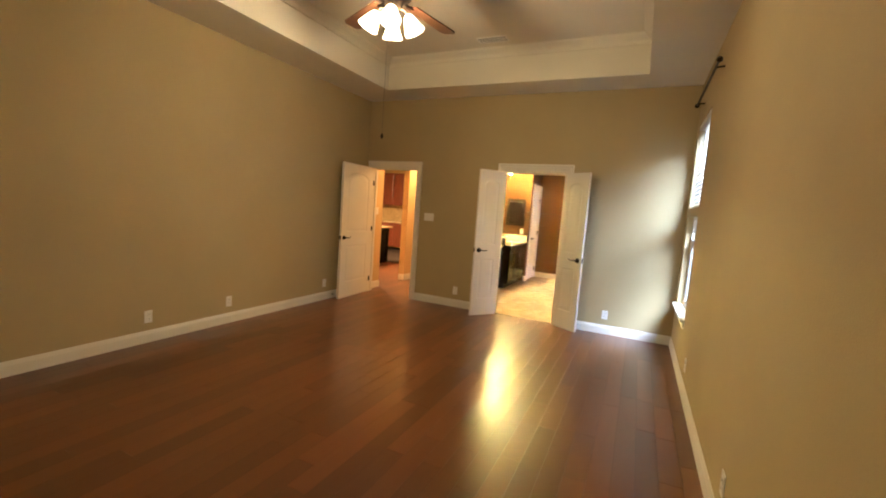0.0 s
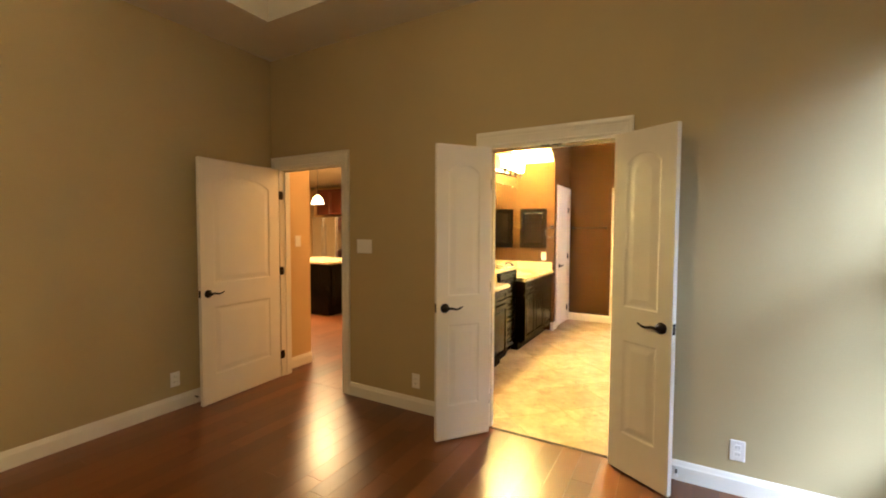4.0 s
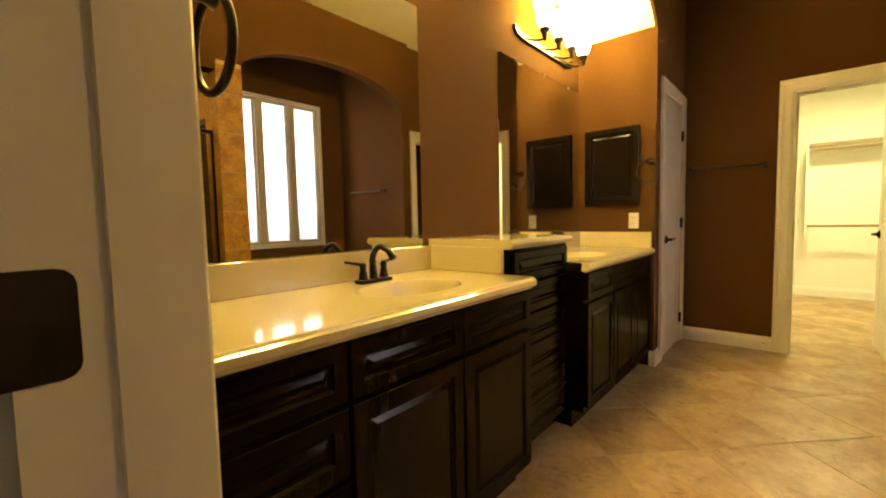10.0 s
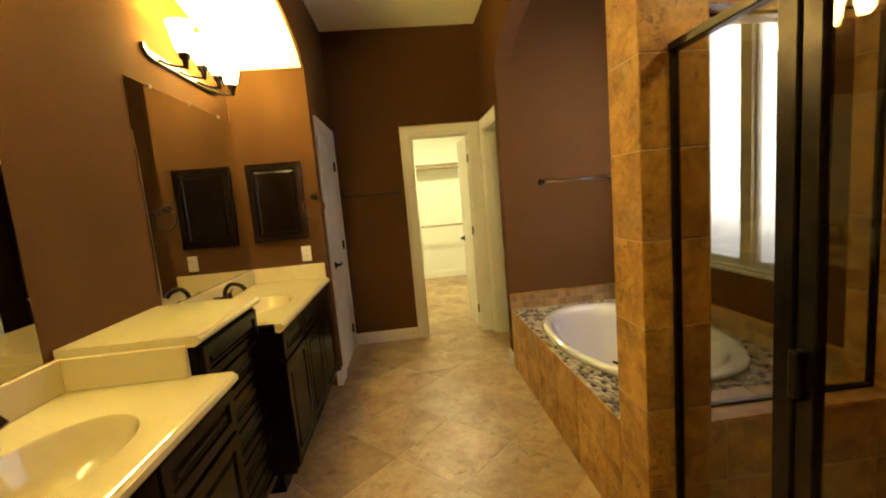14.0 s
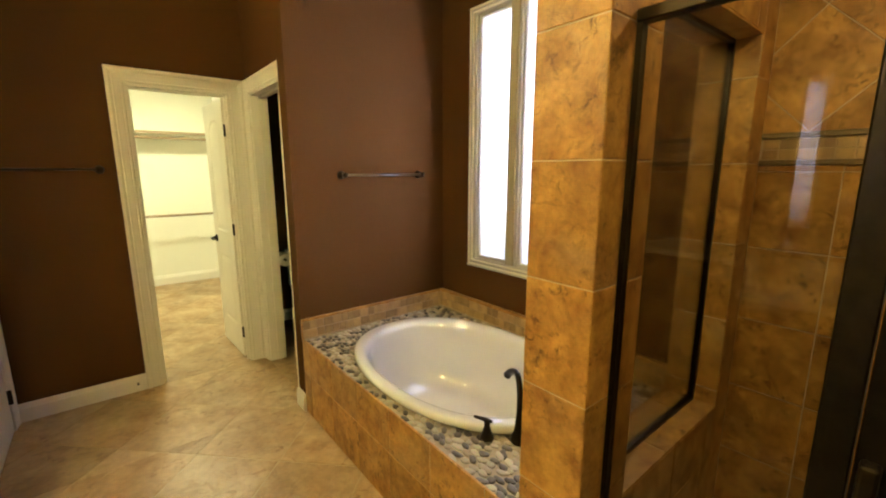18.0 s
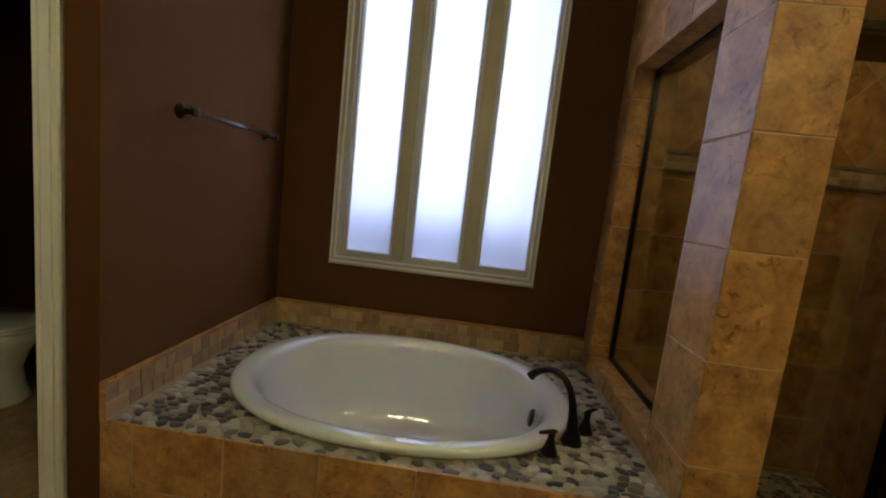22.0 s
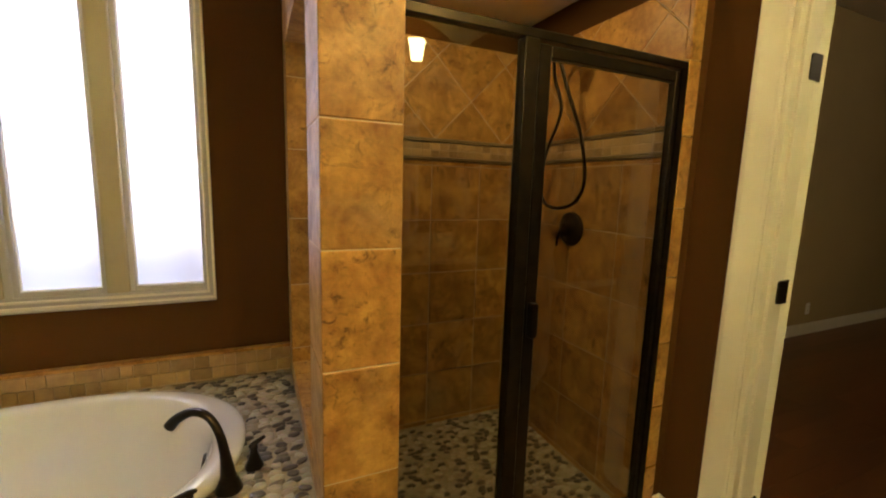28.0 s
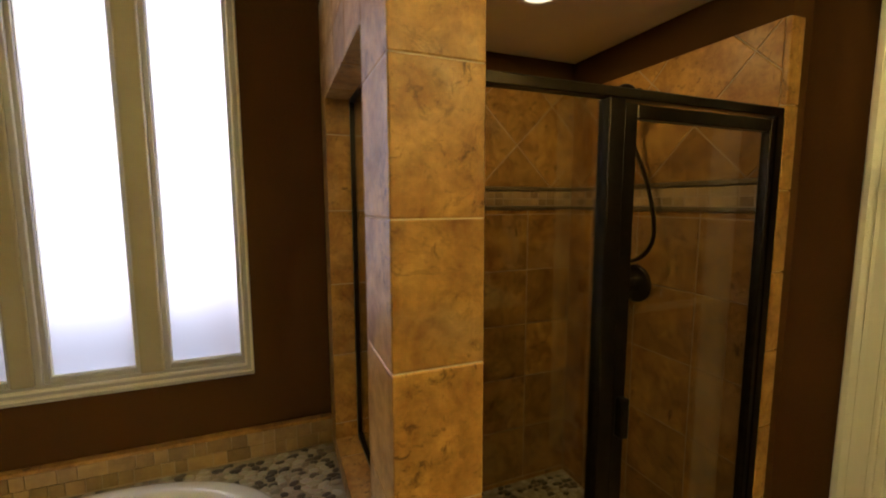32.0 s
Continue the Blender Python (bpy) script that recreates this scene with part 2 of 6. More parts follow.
M_WGREY = material("window_profile_paint", (0.47, 0.46, 0.46), 0.4, vary=0.02, scale=8)
M_MULLION = material("tan_mullion_paint", (0.40, 0.35, 0.24), 0.45, vary=0.03, scale=8)
M_SLOT = material("dark_slot", (0.02, 0.02, 0.02), 0.6)
M_STEEL = material("stainless_steel", (0.6, 0.6, 0.62), 0.25, metal=1.0, vary=0.04, scale=20)
M_CHERRY = material("cherry_cabinet_wood", (0.16, 0.035, 0.014), 0.35, vary=0.15, scale=7, stretch=(4, 4, 0.6))
M_BLADE = material("dark_walnut_blade", (0.085, 0.035, 0.016), 0.45, vary=0.15, scale=7, stretch=(0.6, 4, 4))
M_GRANITE = material("granite", (0.55, 0.45, 0.28), 0.18, vary=0.2, scale=60, second=(0.3, 0.22, 0.12))
# emission stands in for daylight on the backdrop panel
M_DAYGLOW = glow("daylight_backdrop_glow", (0.86, 0.93, 1.0), 1.1)
M_PALE = material("pale_brick", (0.66, 0.62, 0.58), 0.9, vary=0.08, scale=12, bump=0.2, rand=0.1)
M_BRICK = material("far_brick", (0.42, 0.22, 0.16), 0.9, vary=0.12, scale=12, bump=0.3, rand=0.2)
M_GRASS = material("grass_ground", (0.06, 0.09, 0.03), 0.95, vary=0.3, scale=9)
M_LIST = material("olive_listello_tile", (0.17, 0.125, 0.06), 0.3, vary=0.15, scale=12)
M_BAND = material("mosaic_tile", (0.46, 0.315, 0.14), 0.3, vary=0.12, scale=14, rand=0.28, second=(0.29, 0.19, 0.09))
M_ROD = material("tan_closet_rod", (0.26, 0.18, 0.10), 0.4, vary=0.1, scale=12)
M_BLIND = material("blind_slat_paint", (0.72, 0.71, 0.68), 0.5, vary=0.01, scale=5)
M_SHADE = glow("lit_glass_shade", (1.0, 0.77, 0.25), 430.0)
M_CAN = glow("lit_can_lens", (1.0, 0.80, 0.50), 9.0)
M_PEND = glow("lit_pendant", (1.0, 0.80, 0.45), 8.0)

M_MIRROR = bpy.data.materials.new("mirror_silver")
M_MIRROR.use_nodes = True
bs = M_MIRROR.node_tree.nodes["Principled BSDF"]
bs.inputs["Base Color"].default_value = (0.86, 0.87, 0.86, 1)
bs.inputs["Metallic"].default_value = 1.0
bs.inputs["Roughness"].default_value = 0.0

M_GLASS = bpy.data.materials.new("clear_glass")
M_GLASS.use_nodes = True
gt = M_GLASS.node_tree
gt.nodes.clear()
g_out = gt.nodes.new("ShaderNodeOutputMaterial")
g_mix = gt.nodes.new("ShaderNodeMixShader")
g_tr = gt.nodes.new("ShaderNodeBsdfTransparent")
g_tr.inputs[0].default_value = (0.82, 0.82, 0.77, 1)
g_gl = gt.nodes.new("ShaderNodeBsdfGlossy")
g_gl.inputs["Roughness"].default_value = 0.0
g_lw = gt.nodes.new("ShaderNodeLayerWeight")
g_pow = gt.nodes.new("ShaderNodeMath")
g_pow.operation = "POWER"
g_pow.inputs[1].default_value = 4.0
g_fr = gt.nodes.new("ShaderNodeMath")
g_fr.operation = "MULTIPLY_ADD"
g_fr.inputs[1].default_value = 0.9
g_fr.inputs[2].default_value = 0.035
gt.links.new(g_lw.outputs["Facing"], g_pow.inputs[0])
gt.links.new(g_pow.outputs[0], g_fr.inputs[0])
gt.links.new(g_fr.outputs[0], g_mix.inputs[0])
gt.links.new(g_tr.outputs[0], g_mix.inputs[1])
gt.links.new(g_gl.outputs[0], g_mix.inputs[2])
gt.links.new(g_mix.outputs[0], g_out.inputs[0])

M_SCREEN = bpy.data.materials.new("grey_insect_screen")
M_SCREEN.use_nodes = True
sc = M_SCREEN.node_tree
sc_mix, sc_tr = sc.nodes.new("ShaderNodeMixShader"), sc.nodes.new("ShaderNodeBsdfTransparent")
sc.nodes["Principled BSDF"].inputs["Base Color"].default_value = (0.22, 0.23, 0.27, 1)
sc_mix.inputs[0].default_value = 0.55
sc.links.new(sc_tr.outputs[0], sc_mix.inputs[1])
sc.links.new(sc.nodes["Principled BSDF"].outputs[0], sc_mix.inputs[2])
sc.links.new(sc_mix.outputs[0], sc.nodes["Material Output"].inputs[0])

M_FROST = bpy.data.materials.new("frosted_glass")
M_FROST.use_nodes = True
ft = M_FROST.node_tree
ft.nodes.clear()
f_out = ft.nodes.new("ShaderNodeOutputMaterial")
f_mix = ft.nodes.new("ShaderNodeMixShader")
f_tr = ft.nodes.new("ShaderNodeBsdfTranslucent")
f_tr.inputs[0].default_value = (0.97, 0.935, 0.95, 1)
f_gl = ft.nodes.new("ShaderNodeBsdfGlossy")
f_gl.inputs["Roughness"].default_value = 0.35
f_mix.inputs[0].default_value = 0.06
ft.links.new(f_tr.outputs[0], f_mix.inputs[1])
ft.links.new(f_gl.outputs[0], f_mix.inputs[2])
ft.links.new(f_mix.outputs[0], f_out.inputs[0])


# ---- mesh helpers ----
def mesh(name, bm, mat=None, smooth=False):
    bmesh.ops.recalc_face_normals(bm, faces=bm.faces)
    me = bpy.data.meshes.new(name)
    bm.to_mesh(me)
    bm.free()
    if mat:
        me.materials.append(mat)
    if smooth:
        for p in me.polygons:
            p.use_smooth = True
    return me


def part(name, bm, mat, parent=None, label="", smooth=False):
    ob = new(name, mesh(name, bm, mat, smooth))
    if parent:
        ob.parent = parent
    if label:
        ob["label"] = label
    return ob


def thing(name, label, category, m=None, group="", kind=""):
    ob = new(name)
    if m is not None:
        ob.matrix_world = m
    return tagged(ob, label, category, group, kind)


def structure(name, bm, mat, label, category="", smooth=False):
    return tagged(part(name, bm, mat, None, "", smooth), label, category or name.split("_")[0], "", "structure")


def box(x0, x1, y0, y1, z0, z1, bevel=0.0, bm=None, seg=1):
    b = bmesh.new() if bm is None else bm
    v = [b.verts.new((x, y, z)) for x in (x0, x1) for y in (y0, y1) for z in (z0, z1)]
    f = [b.faces.new([v[i] for i in q]) for q in ((0, 1, 3, 2), (4, 6, 7, 5), (0, 4, 5, 1), (2, 3, 7, 6), (0, 2, 6, 4), (1, 5, 7, 3))]
    if bevel:
        e = {e for k in f for e in k.edges}
        bmesh.ops.bevel(b, geom=list(e), offset=bevel, segments=seg, profile=0.5, affect="EDGES")
    return b


def prism(pts, axis, a, b_, bm=None):
    """A polygon (pairs in the two other axes, in order) extruded along axis from a to b_."""
    b = bmesh.new() if bm is None else bm

    def at(p, h):
        return (h, p[0], p[1]) if axis == "x" else (p[0], h, p[1]) if axis == "y" else (p[0], p[1], h)
    lo = [b.verts.new(at(p, a)) for p in pts]
    hi = [b.verts.new(at(p, b_)) for p in pts]
    n = len(pts)
    b.faces.new(lo)
    b.faces.new(hi[::-1])
    for i in range(n):
        b.faces.new((lo[i], lo[(i + 1) % n], hi[(i + 1) % n], hi[i]))
    return b


def lathe(profile, seg=24, bm=None, m=Matrix(), sx=1.0, sy=1.0):
    """Turns (radius, height) pairs about z."""
    b = bmesh.new() if bm is None else bm
    rings = []
    for r, z in profile:
        if r < 1e-5:
            rings.append([b.verts.new(m @ Vector((0, 0, z)))])
        else:
            rings.append([b.verts.new(m @ Vector((r * sx * math.cos(2 * math.pi * i / seg), r * sy * math.sin(2 * math.pi * i / seg), z))) for i in range(seg)])
    for p, q in zip(rings, rings[1:]):
        for i in range(seg):
            j = (i + 1) % seg
            if len(p) == 1 and len(q) == 1:
                continue
            if len(p) == 1:
                b.faces.new((p[0], q[i], q[j]))
            elif len(q) == 1:
                b.faces.new((p[i], p[j], q[0]))
            else:
                b.faces.new((p[i], p[j], q[j], q[i]))
    return b


def tube(points, radius, seg=10, bm=None, closed=False, steps=0):
    """A round bar along points; radius may be one number or one for each point."""
    b = bmesh.new() if bm is None else bm
    P = [Vector(p) for p in points]
    if steps:
        Q = []
        n = len(P)
        for i in range(n if closed else n - 1):
            p0, p1, p2, p3 = (P[(i + k) % n] if closed else P[min(max(i + k, 0), n - 1)] for k in (-1, 0, 1, 2))
            for s in range(steps):
                t = s / steps
                Q.append(0.5 * ((2 * p1) + (p2 - p0) * t + (2 * p0 - 5 * p1 + 4 * p2 - p3) * t * t + (3 * p1 - p0 - 3 * p2 + p3) * t ** 3))
        if not closed:
            Q.append(P[-1])
        if not isinstance(radius, (int, float)):
            radius = [float(r) for r in np.interp(np.linspace(0, len(P) - 1, len(Q)), range(len(P)), radius)]
        P = Q
    n = len(P)
    rad = [radius] * n if isinstance(radius, (int, float)) else radius
    rings, up = [], None
    for i in range(n):
        d = (P[(i + 1) % n] - P[i - 1]) if closed else (P[min(i + 1, n - 1)] - P[max(i - 1, 0)])
        d.normalize()
        if up is None:
            up = d.orthogonal().normalized()
        up = (up - d * up.dot(d)).normalized()
        side = d.cross(up)
        rings.append([b.verts.new(P[i] + rad[i] * (math.cos(2 * math.pi * k / seg) * up + math.sin(2 * math.pi * k / seg) * side)) for k in range(seg)])
    for i in range(n if closed else n - 1):
        p, q = rings[i], rings[(i + 1) % n]
        for k in range(seg):
            b.faces.new((p[k], p[(k + 1) % seg], q[(k + 1) % seg], q[k]))
    if not closed:
        b.faces.new(rings[0][::-1])
        b.faces.new(rings[-1])
    return b


def ellipse_arc(c, half, base, rise, y0, y1, n=28):
    """Points (y, z) along an elliptical arch from y0 to y1."""
    out = []
    for i in range(n + 1):
        y = y0 + (y1 - y0) * i / n
        k = max(0.0, 1 - ((y - c) / half) ** 2)
        out.append((y, base + rise * math.sqrt(k)))
    return out


def clip(poly, x0, x1, y0, y1):
    """A convex polygon cut to a rectangle."""
    for a, v, s in ((0, x0, 1), (0, x1, -1), (1, y0, 1), (1, y1, -1)):
        out = []
        for i in range(len(poly)):
            p, q = poly[i], poly[(i + 1) % len(poly)]
            dp, dq = s * (p[a] - v), s * (q[a] - v)
            if dp >= 0:
                out.append(p)
            if dp * dq < 0:
                t = dp / (dp - dq)
                out.append((p[0] + t * (q[0] - p[0]), p[1] + t * (q[1] - p[1])))
        poly = out
        if len(poly) < 3:
            return []
    return poly


def area(poly):
    return abs(sum(poly[i - 1][0] * poly[i][1] - poly[i][0] * poly[i - 1][1] for i in range(len(poly)))) / 2


def slab(poly, plane, at, out, bevel=0.0025):
    """A tile: polygon in a plane ('x', 'y' or 'z' constant), standing out by out (signed), its rim slightly chamfered."""
    b = bmesh.new()
    cx = sum(p[0] for p in poly) / len(poly)
    cy = sum(p[1] for p in poly) / len(poly)

    def place(p, h):
        return (h, p[0], p[1]) if plane == "x" else (p[0], h, p[1]) if plane == "y" else (p[0], p[1], h)

    def shrink(p):
        d = math.hypot(p[0] - cx, p[1] - cy) or 1
        k = 1 - bevel * 1.4 / d
        return (cx + (p[0] - cx) * k, cy + (p[1] - cy) * k)
    s = 1 if out > 0 else -1
    r0 = [b.verts.new(place(p, at)) for p in poly]
    r1 = [b.verts.new(place(p, at + out - s * bevel * 0.7)) for p in poly]
    r2 = [b.verts.new(place(shrink(p), at + out)) for p in poly]
    n = len(poly)
    for a, c in ((r0, r1), (r1, r2)):
        for i in range(n):
            b.faces.new((a[i], a[(i + 1) % n], c[(i + 1) % n], c[i]))
    b.faces.new(r2)
    return b


# ---- large structure ----
def wall(name, axis, a0, a1, c0, c1, z0, z1, openings, mat, label):
    """A wall along axis from a0 to a1, c0 to c1 thick; openings are (from, to, bottom, top)."""
    b = bmesh.new()

    def put(s0, s1, b0, b1):
        if s1 - s0 > 1e-4 and b1 - b0 > 1e-4:
            if axis == "x":
                box(s0, s1, c0, c1, b0, b1, bm=b)
            else:
                box(c0, c1, s0, s1, b0, b1, bm=b)
    s = a0
    for o0, o1, ob_, ot in sorted(openings):
        put(s, o0, z0, z1)
        put(o0, o1, z0, ob_)
        put(o0, o1, ot, z1)
        s = o1
    put(s, a1, z0, z1)
    return structure(name, b, mat, label, "wall")


DOORS_N = [(HX0, HX1, 0, DOORH), (DX0, DX1, 0, DOORH)]
wall("wall_north", "x", BX0 - 0.12, BX1 + 0.14, 0, 0.05, 0, BH + 0.5, DOORS_N, M_WALL, "beige painted bedroom wall with two door openings")
wall("wall_west", "y", BY0, 0, BX0 - 0.12, BX0, 0, BH + 0.5, [], M_WALL, "plain beige painted bedroom wall")
BWIN = (-1.09, -0.165, 0.56, 1.575)                # lower window
BWIN2 = (-1.09, -0.165, 1.665, 2.60)               # blind-covered window above
wall("wall_east", "y", BY0, 0, BX1, BX1 + 0.14, 0, BH + 0.5, [(BWIN[0], BWIN[1], BWIN[2], BWIN2[3])], M_WALL, "beige painted bedroom wall with a tall window")
wall("wall_south", "x", BX0 - 0.12, BX1 + 0.14, BY0 - 0.12, BY0, 0, BH + 0.5, [], M_WALL, "plain beige painted bedroom wall")
# ceiling with a tray
TR = (-2.05, 1.34, -5.7, -0.53)
b = bmesh.new()
box(BX0, TR[0], BY0, 0, BH, BH + 0.06, bm=b)
box(TR[1], BX1, BY0, 0, BH, BH + 0.06, bm=b)
box(TR[0], TR[1], TR[3], 0, BH, BH + 0.06, bm=b)
box(TR[0], TR[1], BY0, TR[2], BH, BH + 0.06, bm=b)
box(TR[0] - 0.05, TR[0], TR[2], TR[3], BH + 0.06, BH + 0.42, bm=b)
box(TR[1], TR[1] + 0.05, TR[2], TR[3], BH + 0.06, BH + 0.42, bm=b)
box(TR[0] - 0.05, TR[1] + 0.05, TR[3], TR[3] + 0.05, BH + 0.06, BH + 0.42, bm=b)
box(TR[0] - 0.05, TR[1] + 0.05, TR[2] - 0.05, TR[2], BH + 0.06, BH + 0.42, bm=b)
box(TR[0] - 0.05, TR[1] + 0.05, TR[2] - 0.05, TR[3] + 0.05, BH + 0.42, BH + 0.50, bm=b)
structure("ceiling_bedroom", b, M_CEIL, "cream bedroom tray ceiling with a raised middle", "ceiling")


def crown(name, x0, x1, y0, y1, z, drop, mat, label):
    """Crown moulding round the inside of a rectangle, its top at z."""
    b = bmesh.new()
    prof = ((0, 0), (drop, 0), (drop * 0.9, 0.018), (drop * 0.55, drop * 0.42), (drop * 0.32, drop * 0.62), (0.02, drop * 0.82), (0.014, drop), (0, drop))
    rings = []
    for cx, cy, sx, sy in ((x0, y0, 1, 1), (x1, y0, -1, 1), (x1, y1, -1, -1), (x0, y1, 1, -1)):
        rings.append([b.verts.new((cx + sx * o, cy + sy * o, z - h)) for o, h in prof])
    n = len(prof)
    for i in range(4):
        p, q = rings[i], rings[(i + 1) % 4]
        for k in range(n):
            b.faces.new((p[k], p[(k + 1) % n], q[(k + 1) % n], q[k]))
    return structure(name, b, mat, label, "trim")


crown("trim_tray_crown", TR[0], TR[1], TR[2], TR[3], BH + 0.418, 0.10, M_CEIL, "cream crown moulding inside the tray ceiling")

# bath walls
wall("wall_bath_south", "x", VX - 0.1, SBX + 0.14, 0.05, WT, 0, BATHH, [DOORS_N[1]], M_BROWN, "dark brown painted bathroom wall beside the double door")
wall("wall_vanity", "y", WT, AY, VX - 0.1, VX, 0, BATHH, [], M_BROWN, "brown painted wall behind the vanity")
wall("wall_vanity_end", "x", VX - 0.1, CX, AY, AY + 0.10, 0, BATHH, [], M_BROWN, "brown painted end wall of the vanity alcove")
LD = (3.515, 4.13, 0, 2.05)                         # linen door opening
wall("wall_linen", "y", AY + 0.10, FY, CX - 0.12, CX, 0, BATHH, [LD], M_BROWN, "brown painted wall with a narrow white door")
CD = (-0.020, 0.590, 0, 2.05)                        # closet opening
WD = (3.500, 4.14, 0, 2.05)                      # toilet room opening
QX = 0.70                                          # toilet room wall plane
wall("wall_far", "x", CX - 0.12, 2.0, FY, FY + 0.07, 0, BATHH, [CD, (QX + 0.12, 1.9, 0, 2.6)], M_BROWN, "dark brown painted wall with the closet doorway")
wall("wall_toilet", "y", EY + 0.11, FY, QX, QX + 0.12, 0, BATHH, [WD], M_BROWN, "brown painted wall with the toilet room doorway")
wall("wall_tub_end", "x", TX, WX, EY, EY + 0.11, 0, BATHH, [], M_BROWN, "brown painted end wall above the tub with a towel bar")
TW = (1.843, 2.948, 0.868, 2.503)                  # tub window opening
wall("wall_shower_back", "y", WT, CY1 - 0.02, SBX, SBX + 0.14, 0, BATHH, [], M_BROWN, "brown painted wall over the tiled shower back")
wall("wall_tub_window", "y", CY1 - 0.02, 5.1, WX, WX + 0.14, 0, BATHH, [TW], M_BROWN, "brown painted outer wall with the tub window")
TILE_T = 0.008
TILE_TOP = 2.125                                   # top of the shower tile
SO = (0.883, 1.63, 0.552, 1.97)                   # opening between shower and tub
TG = 0.0025                                        # grout lies this deep behind the tile faces
wall("wall_shower_partition", "x", TX + TG, SBX, CY0 + TG, CY1 - TG, 0, 2.36, [(SO[0] + TILE_T - TG, SO[1] - TILE_T + TG, SO[2] + TILE_T - TG, SO[3] - TILE_T + TG)], M_SGROUT, "tiled partition between shower and tub with an opening")
wall("wall_partition_top", "x", TX + 0.002, SBX, CY0 + TILE_T, CY1 - TILE_T, 2.36, BATHH, [], M_BROWN, "brown wall over the tiled partition")
b = box(0.750, SBX, WT, 0.169, 0, TILE_TOP)
box(0.750, SBX, WT, SY - 0.004, TILE_TOP, 2.30, bm=b)
structure("wall_shower_stub", b, M_BROWN, "brown wall beside and above the shower tile", "wall")
b = box(0.7535, SBX, 0.170, SY - TG, 0, TILE_TOP)
structure("wall_shower_side", b, M_SGROUT, "backer of the tiled shower wall", "wall")
wall("wall_shower_header", "y", WT, CY0 + TILE_T, TX, TX + 0.12, 2.28, BATHH, [], M_BROWN, "brown wall over the shower front")
b = box(TX + 0.12, SBX, WT, CY0 + TILE_T, 2.28, 2.44)
structure("ceiling_shower", b, M_CREAM, "low cream ceiling over the shower", "ceiling")
b = box(VX - 0.1, SBX + 0.14, 0.06, 5.1, BATHH, BATHH + 0.1)
structure("ceiling_bath", b, M_CREAM, "cream bathroom ceiling", "ceiling")

# vanity arch
ARC = ellipse_arc(1.71, 1.60, 2.42, 0.375, WT, AY, 40)
b = prism(ARC + [(AY, BATHH), (WT, BATHH)], "x", CX - 0.02, CX)
structure("wall_vanity_arch", b, M_BROWN, "brown wall with a wide arch over the vanity", "wall")
b = prism(ARC + [(AY, BATHH), (WT, BATHH)], "x", VX, CX - 0.02)
structure("ceiling_vanity_vault", b, M_CREAM, "cream vaulted soffit over the vanity", "ceiling", smooth=False)
# tub arch
ARC2 = ellipse_arc((CY1 + EY) / 2, (EY - CY1) / 2 + 0.02, 2.31, 0.29, CY1 - TILE_T, EY, 32)
b = prism(ARC2 + [(EY, BATHH), (CY1 - TILE_T, BATHH)], "x", TX, TX + 0.12)
structure("wall_tub_arch", b, M_BROWN, "brown wall with an arch over the tub", "wall")

# toilet room, closet
wall("wall_toilet_back", "x", QX + 0.12, WX, 5.0, 5.1, 0, BATHH, [], M_BROWN, "dark brown back wall of the toilet room")
wall("wall_toilet_side", "y", FY + 0.07, 5.0, QX, QX + 0.12, 0, BATHH, [], M_BROWN, "dark brown side wall of the toilet room")
KX0, KX1, KY1, KH = -1.3, 1.1, 7.38, 2.74
KY0 = FY + 0.07
wall("wall_closet_west", "y", KY0, KY1, KX0 - 0.1, KX0, 0, KH, [], M_CLOSET, "pale closet wall")
wall("wall_closet_far", "x", KX0 - 0.1, KX1 + 0.1, KY1, KY1 + 0.1, 0, KH, [], M_CLOSET, "pale closet end wall with shelves")
wall("wall_closet_east", "y", 5.1, KY1, KX1, KX1 + 0.1, 0, KH, [], M_CLOSET, "pale closet wall")
b = box(QX - 0.04, QX - 0.002, KY0, 5.1, 0, KH)
structure("wall_closet_return", b, M_CLOSET, "pale closet wall behind the open door", "wall")
b = box(QX - 0.04, KX1, 5.1, 5.14, 0, KH)
structure("wall_closet_step", b, M_CLOSET, "pale closet wall step", "wall")
b = box(KX0, CD[0] - 0.001, KY0, KY0 + 0.02, 0, KH)
box(CD[1] + 0.001, QX - 0.04, KY0, KY0 + 0.02, 0, KH, bm=b)
box(CD[0], CD[1], KY0, KY0 + 0.02, CD[3], KH, bm=b)
structure("wall_closet_near", b, M_CLOSET, "pale closet wall round the doorway", "wall")
b = box(KX0 - 0.1, KX1 + 0.1, KY0, KY1 + 0.1, KH, KH + 0.1)
structure("ceiling_closet", b, M_CLOSET, "pale closet ceiling", "ceiling")

# hall and kitchen
LH = 2.74
wall("wall_hall_west", "y", WT, 6.5, BX0 - 0.12, BX0, 0, LH, [(0.48, 1.36, 0, 2.45)], M_HALL, "warm tan hall wall with a wide opening")
wall("wall_hall_south", "x", -9.0, VX - 0.1, 0.05, WT, 0, LH, [DOORS_N[0]], M_HALL, "warm tan hall side of the bedroom wall")
wall("wall_hall_east", "y", WT, 6.5, -1.66, -1.56, 0, LH, [], M_HALL, "warm tan hall wall")
wall("wall_kitchen_far", "x", -9.1, -1.56, 6.5, 6.6, 0, LH, [], M_HALL, "warm tan kitchen wall")
wall("wall_kitchen_west", "y", 0.05, 6.6, -9.1, -9.0, 0, LH, [], M_HALL, "warm tan kitchen wall")
wall("wall_kitchen_south", "x", -9.1, BX0 - 0.12, -0.06, 0.05, 0, LH, [], M_HALL, "warm tan kitchen wall")
b = box(-9.1, -1.56, 0.06, 6.6, LH, LH + 0.1)
structure("ceiling_hall", b, M_CREAM, "cream hall and kitchen ceiling", "ceiling")

